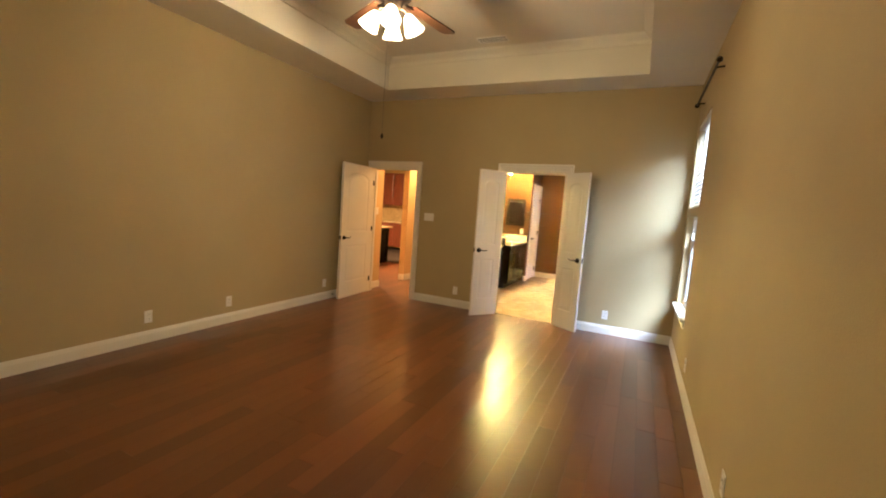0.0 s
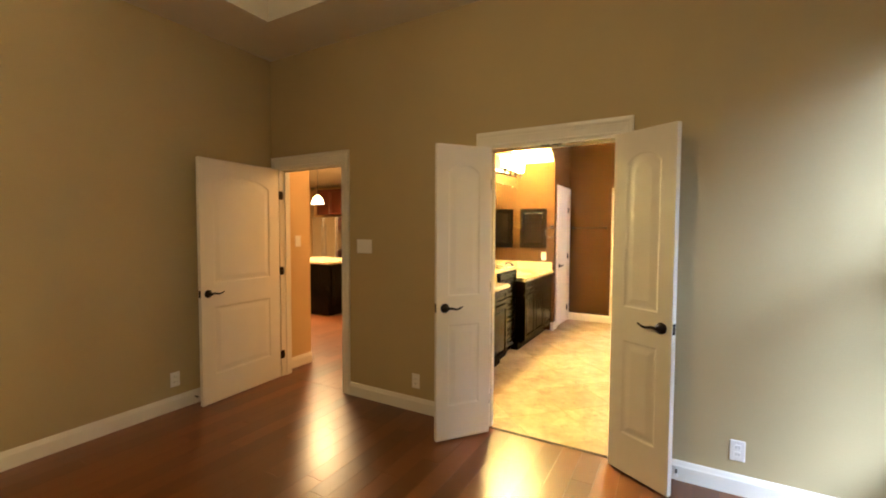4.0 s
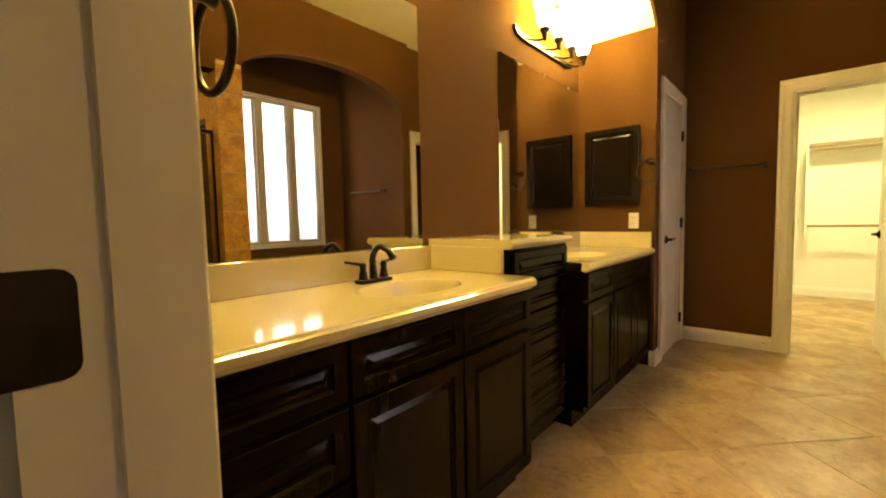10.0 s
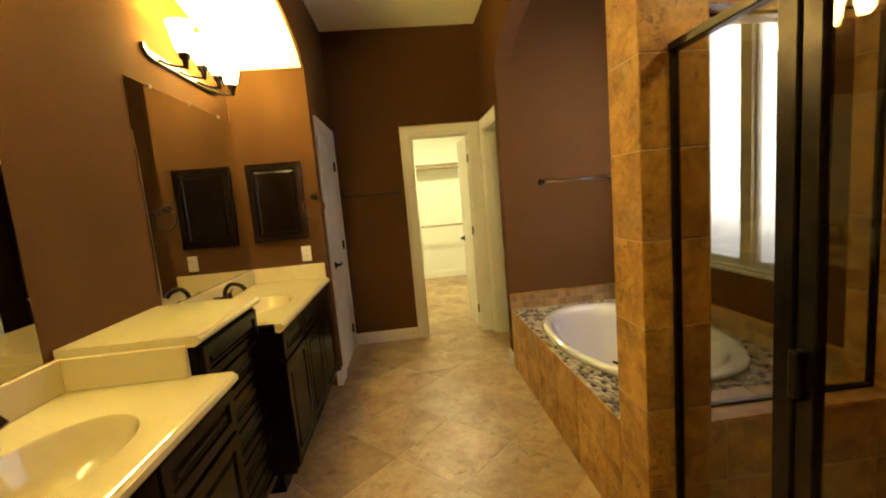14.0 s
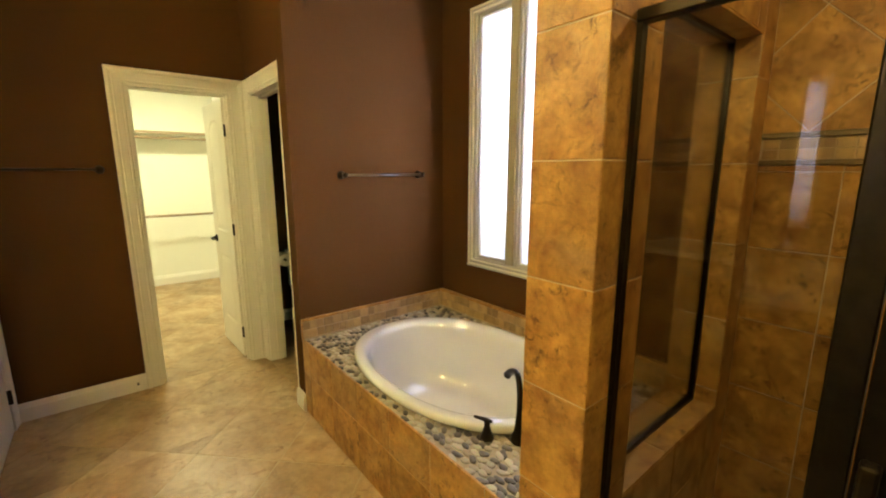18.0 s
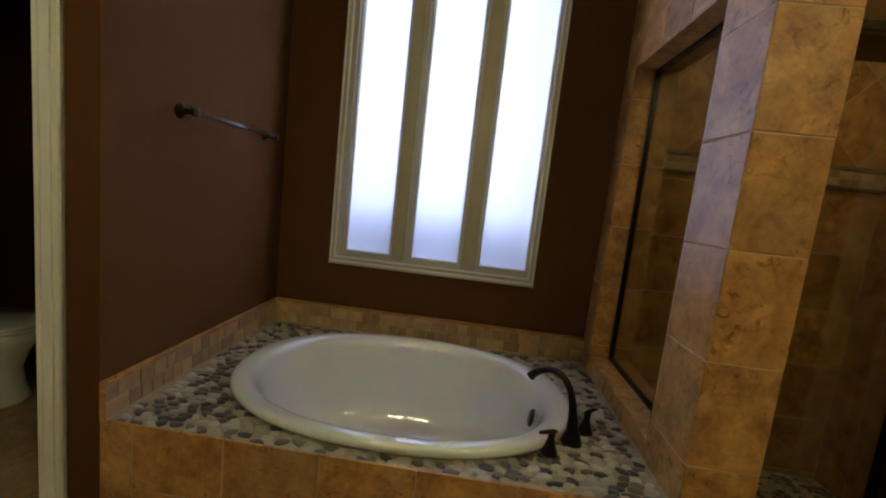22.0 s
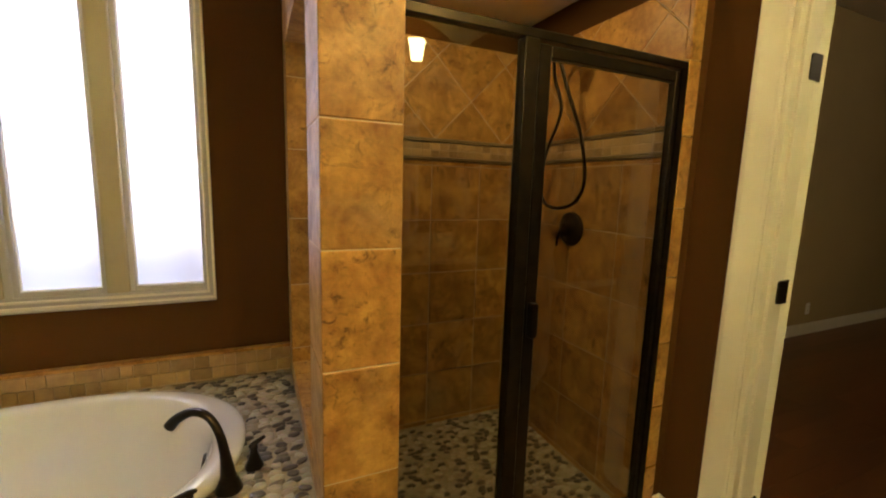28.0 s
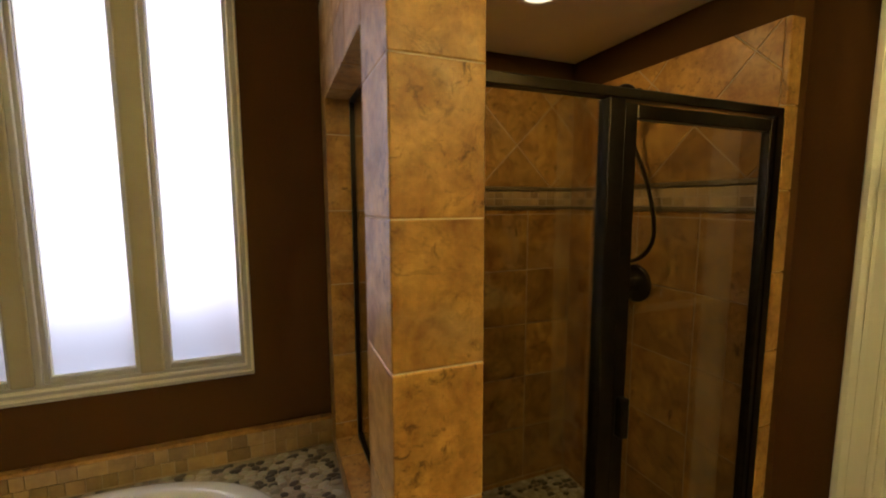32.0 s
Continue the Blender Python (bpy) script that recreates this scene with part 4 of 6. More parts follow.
def sink_counter(label, y0, y1, sink, sides):
    """A cultured-marble counter with an integral oval bowl, ogee front edge, back splash and side splashes."""
    c = thing("countertop", label, "countertop")
    x0, x1 = VX + 0.003, CX + 0.003
    b = bmesh.new()
    sx, sy, ra, rb = sink
    xe = x1 - 0.018
    angs = sorted({2 * math.pi * i / 56 for i in range(56)} | {math.atan2(cy - sy, cx - sx) % (2 * math.pi) for cx in (x0, xe) for cy in (y0, y1)})
    inner, outer, lip = [], [], []
    for a in angs:
        d = (math.cos(a), math.sin(a))
        k = min([((xe if d[0] > 0 else x0) - sx) / d[0]] if abs(d[0]) > 1e-9 else [9e9]) if abs(d[0]) > 1e-9 else 9e9
        if abs(d[1]) > 1e-9:
            k = min(k, ((y1 if d[1] > 0 else y0) - sy) / d[1])
        outer.append(b.verts.new((sx + d[0] * k, sy + d[1] * k, CT)))
        r = 1 / math.sqrt((d[0] / ra) ** 2 + (d[1] / rb) ** 2)
        lip.append((d, r))
        inner.append(b.verts.new((sx + d[0] * r, sy + d[1] * r, CT)))
    n = len(angs)
    rows = [inner]
    for s, dz in ((0.985, -0.004), (0.955, -0.016), (0.90, -0.045), (0.80, -0.085), (0.62, -0.118), (0.38, -0.135), (0.14, -0.142)):
        rows.append([b.verts.new((sx + d[0] * r * s, sy + d[1] * r * s, CT + dz)) for d, r in lip])
    for i in range(n):
        j = (i + 1) % n
        b.faces.new((outer[i], outer[j], inner[j], inner[i]))
        for p, q in zip(rows, rows[1:]):
            b.faces.new((p[i], p[j], q[j], q[i]))
    b.faces.new(rows[-1])
    prism(edge_slab(xe - 0.03, x1, CT - 0.0005, 0.047), "y", y0, y1, bm=b)
    top = part("slab", b, M_MARBLE, c)
    for p in top.data.polygons:
        p.use_smooth = p.center.z < CT - 0.003 and len(p.vertices) == 4 and p.area < 0.004
    part("drain", lathe(((0, 0.004), (0.018, 0.004), (0.023, 0.001), (0.023, -0.002)), 20, m=pose(sx, sy, CT - 0.142)), M_BRONZE, c, smooth=True)
    part("backsplash", box(x0, x0 + 0.02, y0, y1, CT + 0.0005, CT + 0.116, 0.003), M_MARBLE, c)
    for side, (xa, ya, yb) in sides.items():
        part("side_splash", box(x0 + 0.02, xa, ya, yb, CT + 0.0005, CT + 0.116, 0.003), M_MARBLE, c)
    return c


sink_counter("cream cultured-marble vanity top with an integral oval sink", WT + 0.003, 1.488, (-1.02, 1.035, 0.155, 0.215), {"tower": (-0.915, 1.468, 1.488)})
sink_counter("cream cultured-marble vanity top with an integral oval sink and side splash", 2.063, AY - 0.003, (-1.02, 2.55, 0.155, 0.215), {"end": (CX - 0.02, AY - 0.023, AY - 0.003)})
tower_top = thing("countertop", "cream cultured-marble top on the drawer tower", "countertop")
part("slab", prism(edge_slab(VX + 0.003, -0.862, 1.034, 0.040), "y", 1.478, 2.073), M_MARBLE, tower_top)
part("end_panel", box(VX + 0.003, -0.915, 1.489, 1.4915, CT + 0.116, 0.992), M_MARBLE, tower_top)


def faucet(m):
    """A two-handle centreset tap; its spout points along local +x."""
    f = thing("faucet", "dark bronze two-handle centreset faucet with an arched spout", "faucet", m, "vanity faucets")
    part("base_plate", box(-0.026, 0.026, -0.078, 0.078, 0.0, 0.016, 0.007, seg=2), M_BRONZE, f)
    part("spout", tube([(0, 0, 0.012), (-0.004, 0, 0.06), (0.0, 0, 0.105), (0.035, 0, 0.138), (0.085, 0, 0.128), (0.115, 0, 0.098)], [0.019, 0.014, 0.0125, 0.012, 0.013, 0.015], 14, steps=5), M_BRONZE, f, smooth=True)
    for s in (-1, 1):
        h = part("handle_base", lathe(((0.020, 0.012), (0.017, 0.03), (0.012, 0.055), (0.014, 0.070), (0.009, 0.080), (0, 0.082)), 16, m=pose(0, s * 0.052, 0)), M_BRONZE, f, smooth=True)
        part("handle_lever", tube([(0, s * 0.052, 0.072), (-0.006, s * 0.085, 0.080), (-0.012, s * 0.125, 0.088)], [0.008, 0.0065, 0.005], 10, steps=3), M_BRONZE, h, smooth=True)
    return f


faucet(pose(-1.225, 1.035, CT))
faucet(pose(-1.225, 2.55, CT))

for lab, y0, y1 in (("large frameless mirror over the first vanity sink", WT + 0.012, 1.432), ("large frameless mirror over the second vanity sink", 2.112, AY - 0.012)):
    mr = thing("wall_mirror", lab, "mirror", None, "vanity mirrors")
    part("glass", box(VX + 0.001, VX + 0.007, y0, y1, CT + 0.118, 2.105, 0.0015), M_MIRROR, mr)
    for cy in (y0 + 0.2, (y0 + y1) / 2, y1 - 0.2):
        part("clip", box(VX + 0.001, VX + 0.012, cy - 0.012, cy + 0.012, 2.095, 2.113, 0.002), M_CHROME, mr)


def vanity_light(yc):
    """Four upturned glass shades on a bronze bar that stands off the wall."""
    v = thing("vanity_light", "lit four-shade bronze vanity light bar above a mirror", "light", None, "vanity lights")
    xb = VX + 0.15
    low = [(-0.43, 2.310), (-0.428, 2.285), (-0.40, 2.262), (-0.34, 2.250), (0.34, 2.250), (0.40, 2.262), (0.428, 2.285), (0.43, 2.310)]
    high = [(0.412, 2.312), (0.405, 2.298), (0.38, 2.286), (0.32, 2.282), (-0.32, 2.282), (-0.38, 2.286), (-0.405, 2.298), (-0.412, 2.312)]
    part("wall_plate", prism([(yc + a, z) for a, z in low + high], "x", VX + 0.001, VX + 0.022), M_BRONZE, v)
    for i in range(4):
        y = yc - 0.30 + 0.20 * i
        a = part("cup", lathe(((0.010, 2.214), (0.013, 2.218), (0.013, 2.232), (0.018, 2.240), (0.014, 2.250), (0.028, 2.266), (0.030, 2.288), (0.025, 2.295), (0, 2.295)), 18, m=pose(xb, y, 0)), M_BRONZE, v, smooth=True)
        part("arm", tube([(VX + 0.015, y, 2.266), (VX + 0.06, y, 2.240), (VX + 0.11, y, 2.226), (xb, y, 2.224)], 0.007, 8, steps=3), M_BRONZE, a, smooth=True)
        part("shade", lathe(((0.028, 2.290), (0.042, 2.320), (0.050, 2.365), (0.054, 2.405), (0.066, 2.440), (0.062, 2.441), (0.050, 2.406), (0.046, 2.365), (0.038, 2.322), (0.024, 2.294)), 22, m=pose(xb, y, 0)), M_SHADE, a, "glowing alabaster glass shade", smooth=True)
    return v


vanity_light(0.84)
vanity_light(2.72)

# medicine cabinet on the end wall
mc = thing("medicine_cabinet", "dark espresso raised-panel medicine cabinet on the end wall", "cabinet")
Y = AY
part("body", box(-1.262, -0.885, Y - 0.012, Y - 0.001, 1.215, 1.777), M_CAB, mc)
b = raised_front(-1.274, -0.870, 1.205, 1.787, 0, 0.02)
b.transform(Matrix(((0, 1, 0, 0), (-1, 0, 0, Y - 0.012), (0, 0, 1, 0), (0, 0, 0, 1))))
part("cabinet_door", b, M_CAB, mc)


def plate(label, m, w=0.072, h=0.117, kind="outlet"):
    """A wall plate lying in local xz, facing local -y."""
    o = thing(kind, label, "outlet" if kind == "outlet" else "switch", m, "wall outlets" if kind == "outlet" else "wall switches")
    part("cover", box(-w / 2, w / 2, -0.006, 0.0, -h / 2, h / 2, 0.003), M_PLATE, o)
    if kind == "outlet":
        for z in (-0.02, 0.02):
            f = part("socket", box(-0.0165, 0.0165, -0.008, -0.006, z - 0.014, z + 0.014, 0.002), M_PLATE, o)
            part("slot", box(-0.008, -0.0055, -0.0086, -0.008, z - 0.005, z + 0.006), M_SLOT, f)
            part("slot", box(0.0055, 0.008, -0.0086, -0.008, z - 0.005, z + 0.006), M_SLOT, f)
    else:
        for x in ((-0.046, 0.0, 0.046) if w > 0.1 else (0,)):
            part("rocker", box(x - 0.016, x + 0.016, -0.010, -0.006, -0.033, 0.033, 0.002), M_PLATE, o)
    return o


plate("white outlet plate above the vanity splash", pose(-0.912, AY - 0.0015, 1.088))
plate("white outlet low on the beige bedroom wall", pose(-0.996, -0.0015, 0.249))
plate("white outlet low on the beige bedroom wall", pose(1.132, -0.0015, 0.249))
for y in (-3.395, -2.536, -0.954):
    plate("white outlet low on the beige bedroom wall", pose(BX0 + 0.0015, y, 0.249, 0, 0, 90))
for y in (-1.62, -3.45):
    plate("white outlet low on the beige wall by the window", pose(BX1 - 0.0015, y, 0.27, 0, 0, -90))
plate("white triple switch plate beside the hall door", pose(-1.524, -0.0015, 1.322), 0.163, 0.117, "light_switch")
plate("white switch plate in the hall", pose(BX0 + 0.0015, 0.31, 1.34, 0, 0, 90), 0.075, 0.117, "light_switch")


def towel_bar(label, m, w, mat):
    """A bar on two posts, lying along local x, standing out towards local -y."""
    t = thing("towel_bar", label, "towel bar", m, "towel bars")
    for x in (-w / 2, w / 2):
        part("post", lathe(((0.026, 0.0), (0.025, 0.008), (0.012, 0.016), (0.010, 0.045), (0.016, 0.052), (0.016, 0.068), (0.0, 0.072)), 18, m=pose(x, -0.001, 0, 90, 0, 0)), M_BRONZE, t, smooth=True)
    part("bar", tube([(-w / 2, -0.06, 0), (w / 2, -0.06, 0)], 0.008, 12), mat, t, smooth=True)
    return t


towel_bar("dark bronze towel bar on the brown far wall", pose(-0.445, FY, 1.511), 0.50, M_BRONZE)
towel_bar("bronze towel bar above the tub end", pose(1.247, EY, 1.475), 0.58, M_CHROME)


def towel_ring(label, m, r=0.076):
    t = thing("towel_ring", label, "towel ring", m, "towel rings")
    part("post", lathe(((0.027, 0.0), (0.026, 0.008), (0.013, 0.016), (0.011, 0.059), (0.015, 0.069), (0.0, 0.076)), 18, m=pose(0, -0.001, 0, 90, 0, 0)), M_BRONZE, t, smooth=True)
    part("ring", tube([(r * math.sin(2 * math.pi * i / 32), -0.065, -r - 0.001 + r * math.cos(2 * math.pi * i / 32)) for i in range(32)], 0.0055, 10, closed=True), M_BRONZE, t, smooth=True)
    return t


towel_ring("dark bronze towel ring beside the double door", pose(-0.490, WT, 1.388, 0, 0, 180), 0.054)
towel_ring("dark bronze towel ring on the vanity end wall", pose(-0.80, AY, 1.515))


def door_stop(m):
    d = thing("door_stop", "small bronze spring door stop on the baseboard", "door stop", m, "door stops")
    part("rod", tube([(0, -0.015, 0.06), (0, -0.075, 0.06)], 0.006, 8), M_BRONZE, d)
    part("tip", lathe(((0.011, 0), (0.011, 0.012), (0, 0.014)), 12, m=pose(0, -0.075, 0.06, 90, 0, 0)), M_PLATE, d)


door_stop(pose(BX0, -0.80, 0, 0, 0, 90))
door_stop(pose(0.84, 0, 0))
door_stop(pose(-0.16, FY, 0))


# ---- bathroom: tub ----
DZ = 0.485
deck = thing("tub_deck", "raised tub deck with pebble top and tan tile front", "tub deck", kind="structure")
TC, TA, TB = (1.178, 2.397), 0.480, 0.680
b = bmesh.new()
angs = sorted({2 * math.pi * i / 64 for i in range(64)} | {math.atan2(cy - TC[1], cx - TC[0]) % (2 * math.pi) for cx in (TX + TG, WX) for cy in (CY1 - TG, EY)})
ring, rect = [], []
for a in angs:
    d = (math.cos(a), math.sin(a))
    k = 9e9
    if abs(d[0]) > 1e-9:
        k = min(k, ((WX if d[0] > 0 else TX + TG) - TC[0]) / d[0])
    if abs(d[1]) > 1e-9:
        k = min(k, ((EY if d[1] > 0 else CY1 - TG) - TC[1]) / d[1])
    rect.append((TC[0] + d[0] * k, TC[1] + d[1] * k))
    r = 0.95 / math.sqrt((d[0] / TA) ** 2 + (d[1] / TB) ** 2)
    ring.append((TC[0] + d[0] * r, TC[1] + d[1] * r))
vo = [b.verts.new((*p, DZ - 0.008)) for p in rect]
vi = [b.verts.new((*p, DZ - 0.008)) for p in ring]
vb = [b.verts.new((*p, 0.0)) for p in rect]
for i in range(len(angs)):
    j = (i + 1) % len(angs)
    b.faces.new((vo[i], vo[j], vi[j], vi[i]))
    b.faces.new((vb[i], vb[j], vo[j], vo[i]))
part("core", b, M_PGROUT, deck)


def oval(profile, name, mat, parent, seg=72, power=2.25):
    """Rings of a super-ellipse: (scale, height)."""
    b = bmesh.new()
    rows = []
    for s, z in profile:
        row = []
        for i in range(seg):
            a = 2 * math.pi * i / seg
            c, n_ = math.cos(a), math.sin(a)
            row.append(b.verts.new((TC[0] + TA * s * math.copysign(abs(c) ** (2 / power), c), TC[1] + TB * s * math.copysign(abs(n_) ** (2 / power), n_), z)))
        rows.append(row)
    for p, q in zip(rows, rows[1:]):
        for i in range(seg):
            b.faces.new((p[i], p[(i + 1) % seg], q[(i + 1) % seg], q[i]))
    b.faces.new(rows[-1])
    return part(name, b, mat, parent, smooth=True)


tub = thing("bathtub", "white oval drop-in bathtub set in a pebble deck", "bathtub")
oval(((0.955, DZ - 0.004), (0.985, DZ + 0.000), (1.0, DZ + 0.008), (1.004, DZ + 0.018), (1.001, DZ + 0.028), (0.992, DZ + 0.0345), (0.978, DZ + 0.0385), (0.958, DZ + 0.0402), (0.935, DZ + 0.0400), (0.912, DZ + 0.0388), (0.892, DZ + 0.0345), (0.872, DZ + 0.0250), (0.846, DZ + 0.004), (0.832, DZ - 0.06), (0.806, DZ - 0.16), (0.778, DZ - 0.26), (0.735, DZ - 0.335), (0.64, DZ - 0.385), (0.5, DZ - 0.403), (0.2, DZ - 0.407)), "shell", M_TUB, tub)
part("overflow_plate", lathe(((0, 0.010), (0.030, 0.010), (0.036, 0.004), (0.036, 0.0)), 24, m=pose(TC[0] + 0.02, TC[1] - TB * 0.808, DZ - 0.075, -78, 0, 0)), M_BRONZE, tub, smooth=True)
part("drain", lathe(((0, 0.006), (0.024, 0.006), (0.03, 0.0)), 20, m=pose(TC[0], TC[1] - 0.18, DZ - 0.4065)), M_BRONZE, tub, smooth=True)

tf = thing("tub_faucet", "dark bronze deck-mounted tub filler with two lever handles", "faucet")
part("spout", tube([(0.927, 1.755, DZ), (0.929, 1.757, DZ + 0.05), (0.935, 1.763, DZ + 0.11), (0.946, 1.776, DZ + 0.17), (0.968, 1.802, DZ + 0.213), (0.998, 1.842, DZ + 0.222), (1.016, 1.885, DZ + 0.203), (1.022, 1.910, DZ + 0.176)],
     [0.030, 0.021, 0.0145, 0.012, 0.0115, 0.0125, 0.015, 0.017], 16, steps=5), M_BRONZE, tf, smooth=True)
part("spout_base", lathe(((0.037, 0.0), (0.036, 0.008), (0.030, 0.022), (0.024, 0.04)), 20, m=pose(0.927, 1.755, DZ)), M_BRONZE, tf, smooth=True)
for hx, hy, tw in ((0.841, 1.845, (-0.028, 0.045)), (1.010, 1.688, (0.022, -0.032))):
    h = part("handle_base", lathe(((0.028, 0.0), (0.026, 0.010), (0.017, 0.030), (0.011, 0.055), (0.013, 0.068), (0.008, 0.078), (0, 0.079)), 18, m=pose(hx, hy, DZ)), M_BRONZE, tf, smooth=True)
    part("handle_lever", tube([(hx - tw[0] * 0.4, hy - tw[1] * 0.4, DZ + 0.072), (hx, hy, DZ + 0.076), (hx + tw[0], hy + tw[1], DZ + 0.082)], [0.005, 0.009, 0.0055], 10, steps=3), M_BRONZE, h, smooth=True)


# ---- shower ----
SX = 0.765                                         # glass line
CURB = 0.055
enc = thing("shower_enclosure", "dark bronze framed glass shower enclosure with a hinged door", "shower enclosure")
RZ = 1.848
JY = SY + 0.030
part("header_rail", box(SX - 0.018, SX + 0.018, SY, CY0, RZ - 0.028, RZ, 0.003), M_BRONZE, enc)
part("sill_rail", box(SX - 0.018, SX + 0.018, SY, CY0, CURB, CURB + 0.028, 0.003), M_BRONZE, enc)
part("wall_channel", box(SX - 0.018, SX + 0.018, SY, JY, CURB + 0.028, RZ - 0.028), M_BRONZE, enc)
part("column_channel", box(SX - 0.012, SX + 0.012, CY0 - 0.014, CY0, CURB + 0.028, RZ - 0.028), M_BRONZE, enc)
part("post", box(SX - 0.022, SX + 0.022, 0.878, 0.930, CURB + 0.028, RZ - 0.028, 0.003), M_BRONZE, enc)
part("fixed_pane", box(SX - 0.003, SX + 0.003, 0.930, CY0 - 0.013, CURB + 0.028, RZ - 0.028), M_GLASS, enc)
sd = part("shower_door", box(SX - 0.015, SX + 0.015, JY + 0.003, 0.285, CURB + 0.034, RZ - 0.036, 0.003), M_BRONZE, enc)
part("stile", box(SX - 0.015, SX + 0.015, 0.829, 0.875, CURB + 0.034, RZ - 0.036, 0.003), M_BRONZE, sd)
part("top_rail", box(SX - 0.0145, SX + 0.0145, 0.285, 0.829, RZ - 0.074, RZ - 0.037, 0.003), M_BRONZE, sd)
part("bottom_rail", box(SX - 0.0145, SX + 0.0145, 0.285, 0.829, CURB + 0.034, CURB + 0.074, 0.003), M_BRONZE, sd)
part("door_pane", box(SX - 0.003, SX + 0.003, 0.283, 0.831, CURB + 0.072, RZ - 0.072), M_GLASS, sd)
part("pull", box(SX - 0.045, SX - 0.015, 0.840, 0.868, 0.905, 1.020, 0.006, seg=2), M_BRONZE, sd)
# glass between shower and tub
gp = thing("glass_panel", "clear glass panel in a thin dark frame above the tub ledge", "glass panel")
ym = 1.42
for q in ((SO[0], SO[0] + 0.02, SO[2], SO[3]), (SO[1] - 0.02, SO[1], SO[2], SO[3]), (SO[0] + 0.02, SO[1] - 0.02, SO[2], SO[2] + 0.02), (SO[0] + 0.02, SO[1] - 0.02, SO[3] - 0.02, SO[3])):
    x0, x1, z0, z1 = q
    part("frame_bar", box(x0 + (TILE_T if x0 == SO[0] else 0), x1 - (TILE_T if x1 == SO[1] else 0), ym - 0.012, ym + 0.012, z0 + (TILE_T if z0 == SO[2] else 0), z1 - (TILE_T if z1 == SO[3] else 0)), M_BRONZE, gp)
part("pane", box(SO[0] + 0.018, SO[1] - 0.018, ym - 0.003, ym + 0.003, SO[2] + 0.018, SO[3] - 0.018), M_GLASS, gp)

sh = thing("shower_set", "dark bronze shower valve and hand shower with a looped hose", "shower")
vx, vz = 1.294, 1.195
part("escutcheon", lathe(((0.085, 0.0), (0.084, 0.008), (0.070, 0.016), (0.040, 0.020), (0.036, 0.045), (0.028, 0.055), (0, 0.056)), 28, m=pose(vx, SY, vz, -90, 0, 0)), M_BRONZE, sh, smooth=True)
part("valve_lever", tube([(vx, SY + 0.045, vz), (vx + 0.02, SY + 0.062, vz - 0.03), (vx + 0.025, SY + 0.066, vz - 0.085)], [0.013, 0.010, 0.007], 10, steps=3), M_BRONZE, sh, smooth=True)
part("shower_arm", tube([(1.335, SY, 2.02), (1.335, SY + 0.05, 2.045), (1.335, SY + 0.12, 2.03), (1.335, SY + 0.15, 1.99)], 0.011, 10, steps=4), M_BRONZE, sh, smooth=True)
part("arm_flange", lathe(((0.032, 0.0), (0.028, 0.008), (0.012, 0.012)), 20, m=pose(1.335, SY, 2.02, -90, 0, 0)), M_BRONZE, sh, smooth=True)
part("hand_shower", lathe(((0, -0.01), (0.042, -0.008), (0.045, 0.006), (0.030, 0.022), (0.014, 0.035), (0.012, 0.12), (0, 0.122)), 20, m=pose(1.245, SY + 0.16, 1.985, 35, 60, 0)), M_BRONZE, sh, smooth=True)
part("hose", tube([(1.345, SY + 0.13, 1.98), (1.366, SY + 0.10, 1.90), (1.332, SY + 0.08, 1.76), (1.418, SY + 0.08, 1.585), (1.462, SY + 0.08, 1.42), (1.408, SY + 0.08, 1.315), (1.290, SY + 0.08, 1.298), (1.185, SY + 0.08, 1.338), (1.140, SY + 0.08, 1.44), (1.185, SY + 0.08, 1.63), (1.251, SY + 0.10, 1.80), (1.275, SY + 0.15, 1.96)], 0.0085, 8, steps=6), M_BRONZE, sh, smooth=True)

can = thing("recessed_light", "lit recessed can light in the shower ceiling", "light")
part("trim_ring", lathe(((0.062, 0.001), (0.064, -0.006), (0.088, -0.004), (0.090, 0.0)), 32, m=pose(1.205, 0.83, 2.28)), M_PLATE, can, smooth=True)
part("lens", lathe(((0, -0.003), (0.062, -0.003), (0.062, 0.001)), 32, m=pose(1.205, 0.83, 2.28)), M_CAN, can)


# ---- toilet room ----
wc = thing("toilet", "white two-piece toilet with a closed lid", "toilet", pose(1.36, 4.655, 0))
part("bowl", lathe(((0, 0.0), (0.13, 0.0), (0.135, 0.02), (0.115, 0.08), (0.11, 0.18), (0.14, 0.27), (0.175, 0.34), (0.185, 0.385), (0.16, 0.39), (0, 0.385)), 28, sx=1.0, sy=1.28, m=pose(0, -0.12, 0)), M_TUB, wc, smooth=True)
part("seat", lathe(((0.10, 0.391), (0.185, 0.391), (0.192, 0.400), (0.188, 0.410), (0.10, 0.411)), 28, sx=1.0, sy=1.26, m=pose(0, -0.125, 0)), M_TUB, wc, smooth=True)
part("lid", lathe(((0, 0.412), (0.186, 0.412), (0.192, 0.420), (0.180, 0.430), (0, 0.434)), 28, sx=1.0, sy=1.26, m=pose(0, -0.125, 0)), M_TUB, wc, smooth=True)
part("tank", box(-0.21, 0.21, 0.13, 0.32, 0.36, 0.70, 0.02, seg=3), M_TUB, wc)
part("tank_lid", box(-0.22, 0.22, 0.12, 0.33, 0.70, 0.735, 0.01, seg=2), M_TUB, wc)
part("pedestal", box(-0.10, 0.10, 0.0, 0.26, 0.0, 0.37, 0.03, seg=3), M_TUB, wc)
part("flush_lever", tube([(-0.15, 0.125, 0.64), (-0.15, 0.10, 0.64), (-0.09, 0.10, 0.635)], 0.007, 8), M_BRONZE, wc)
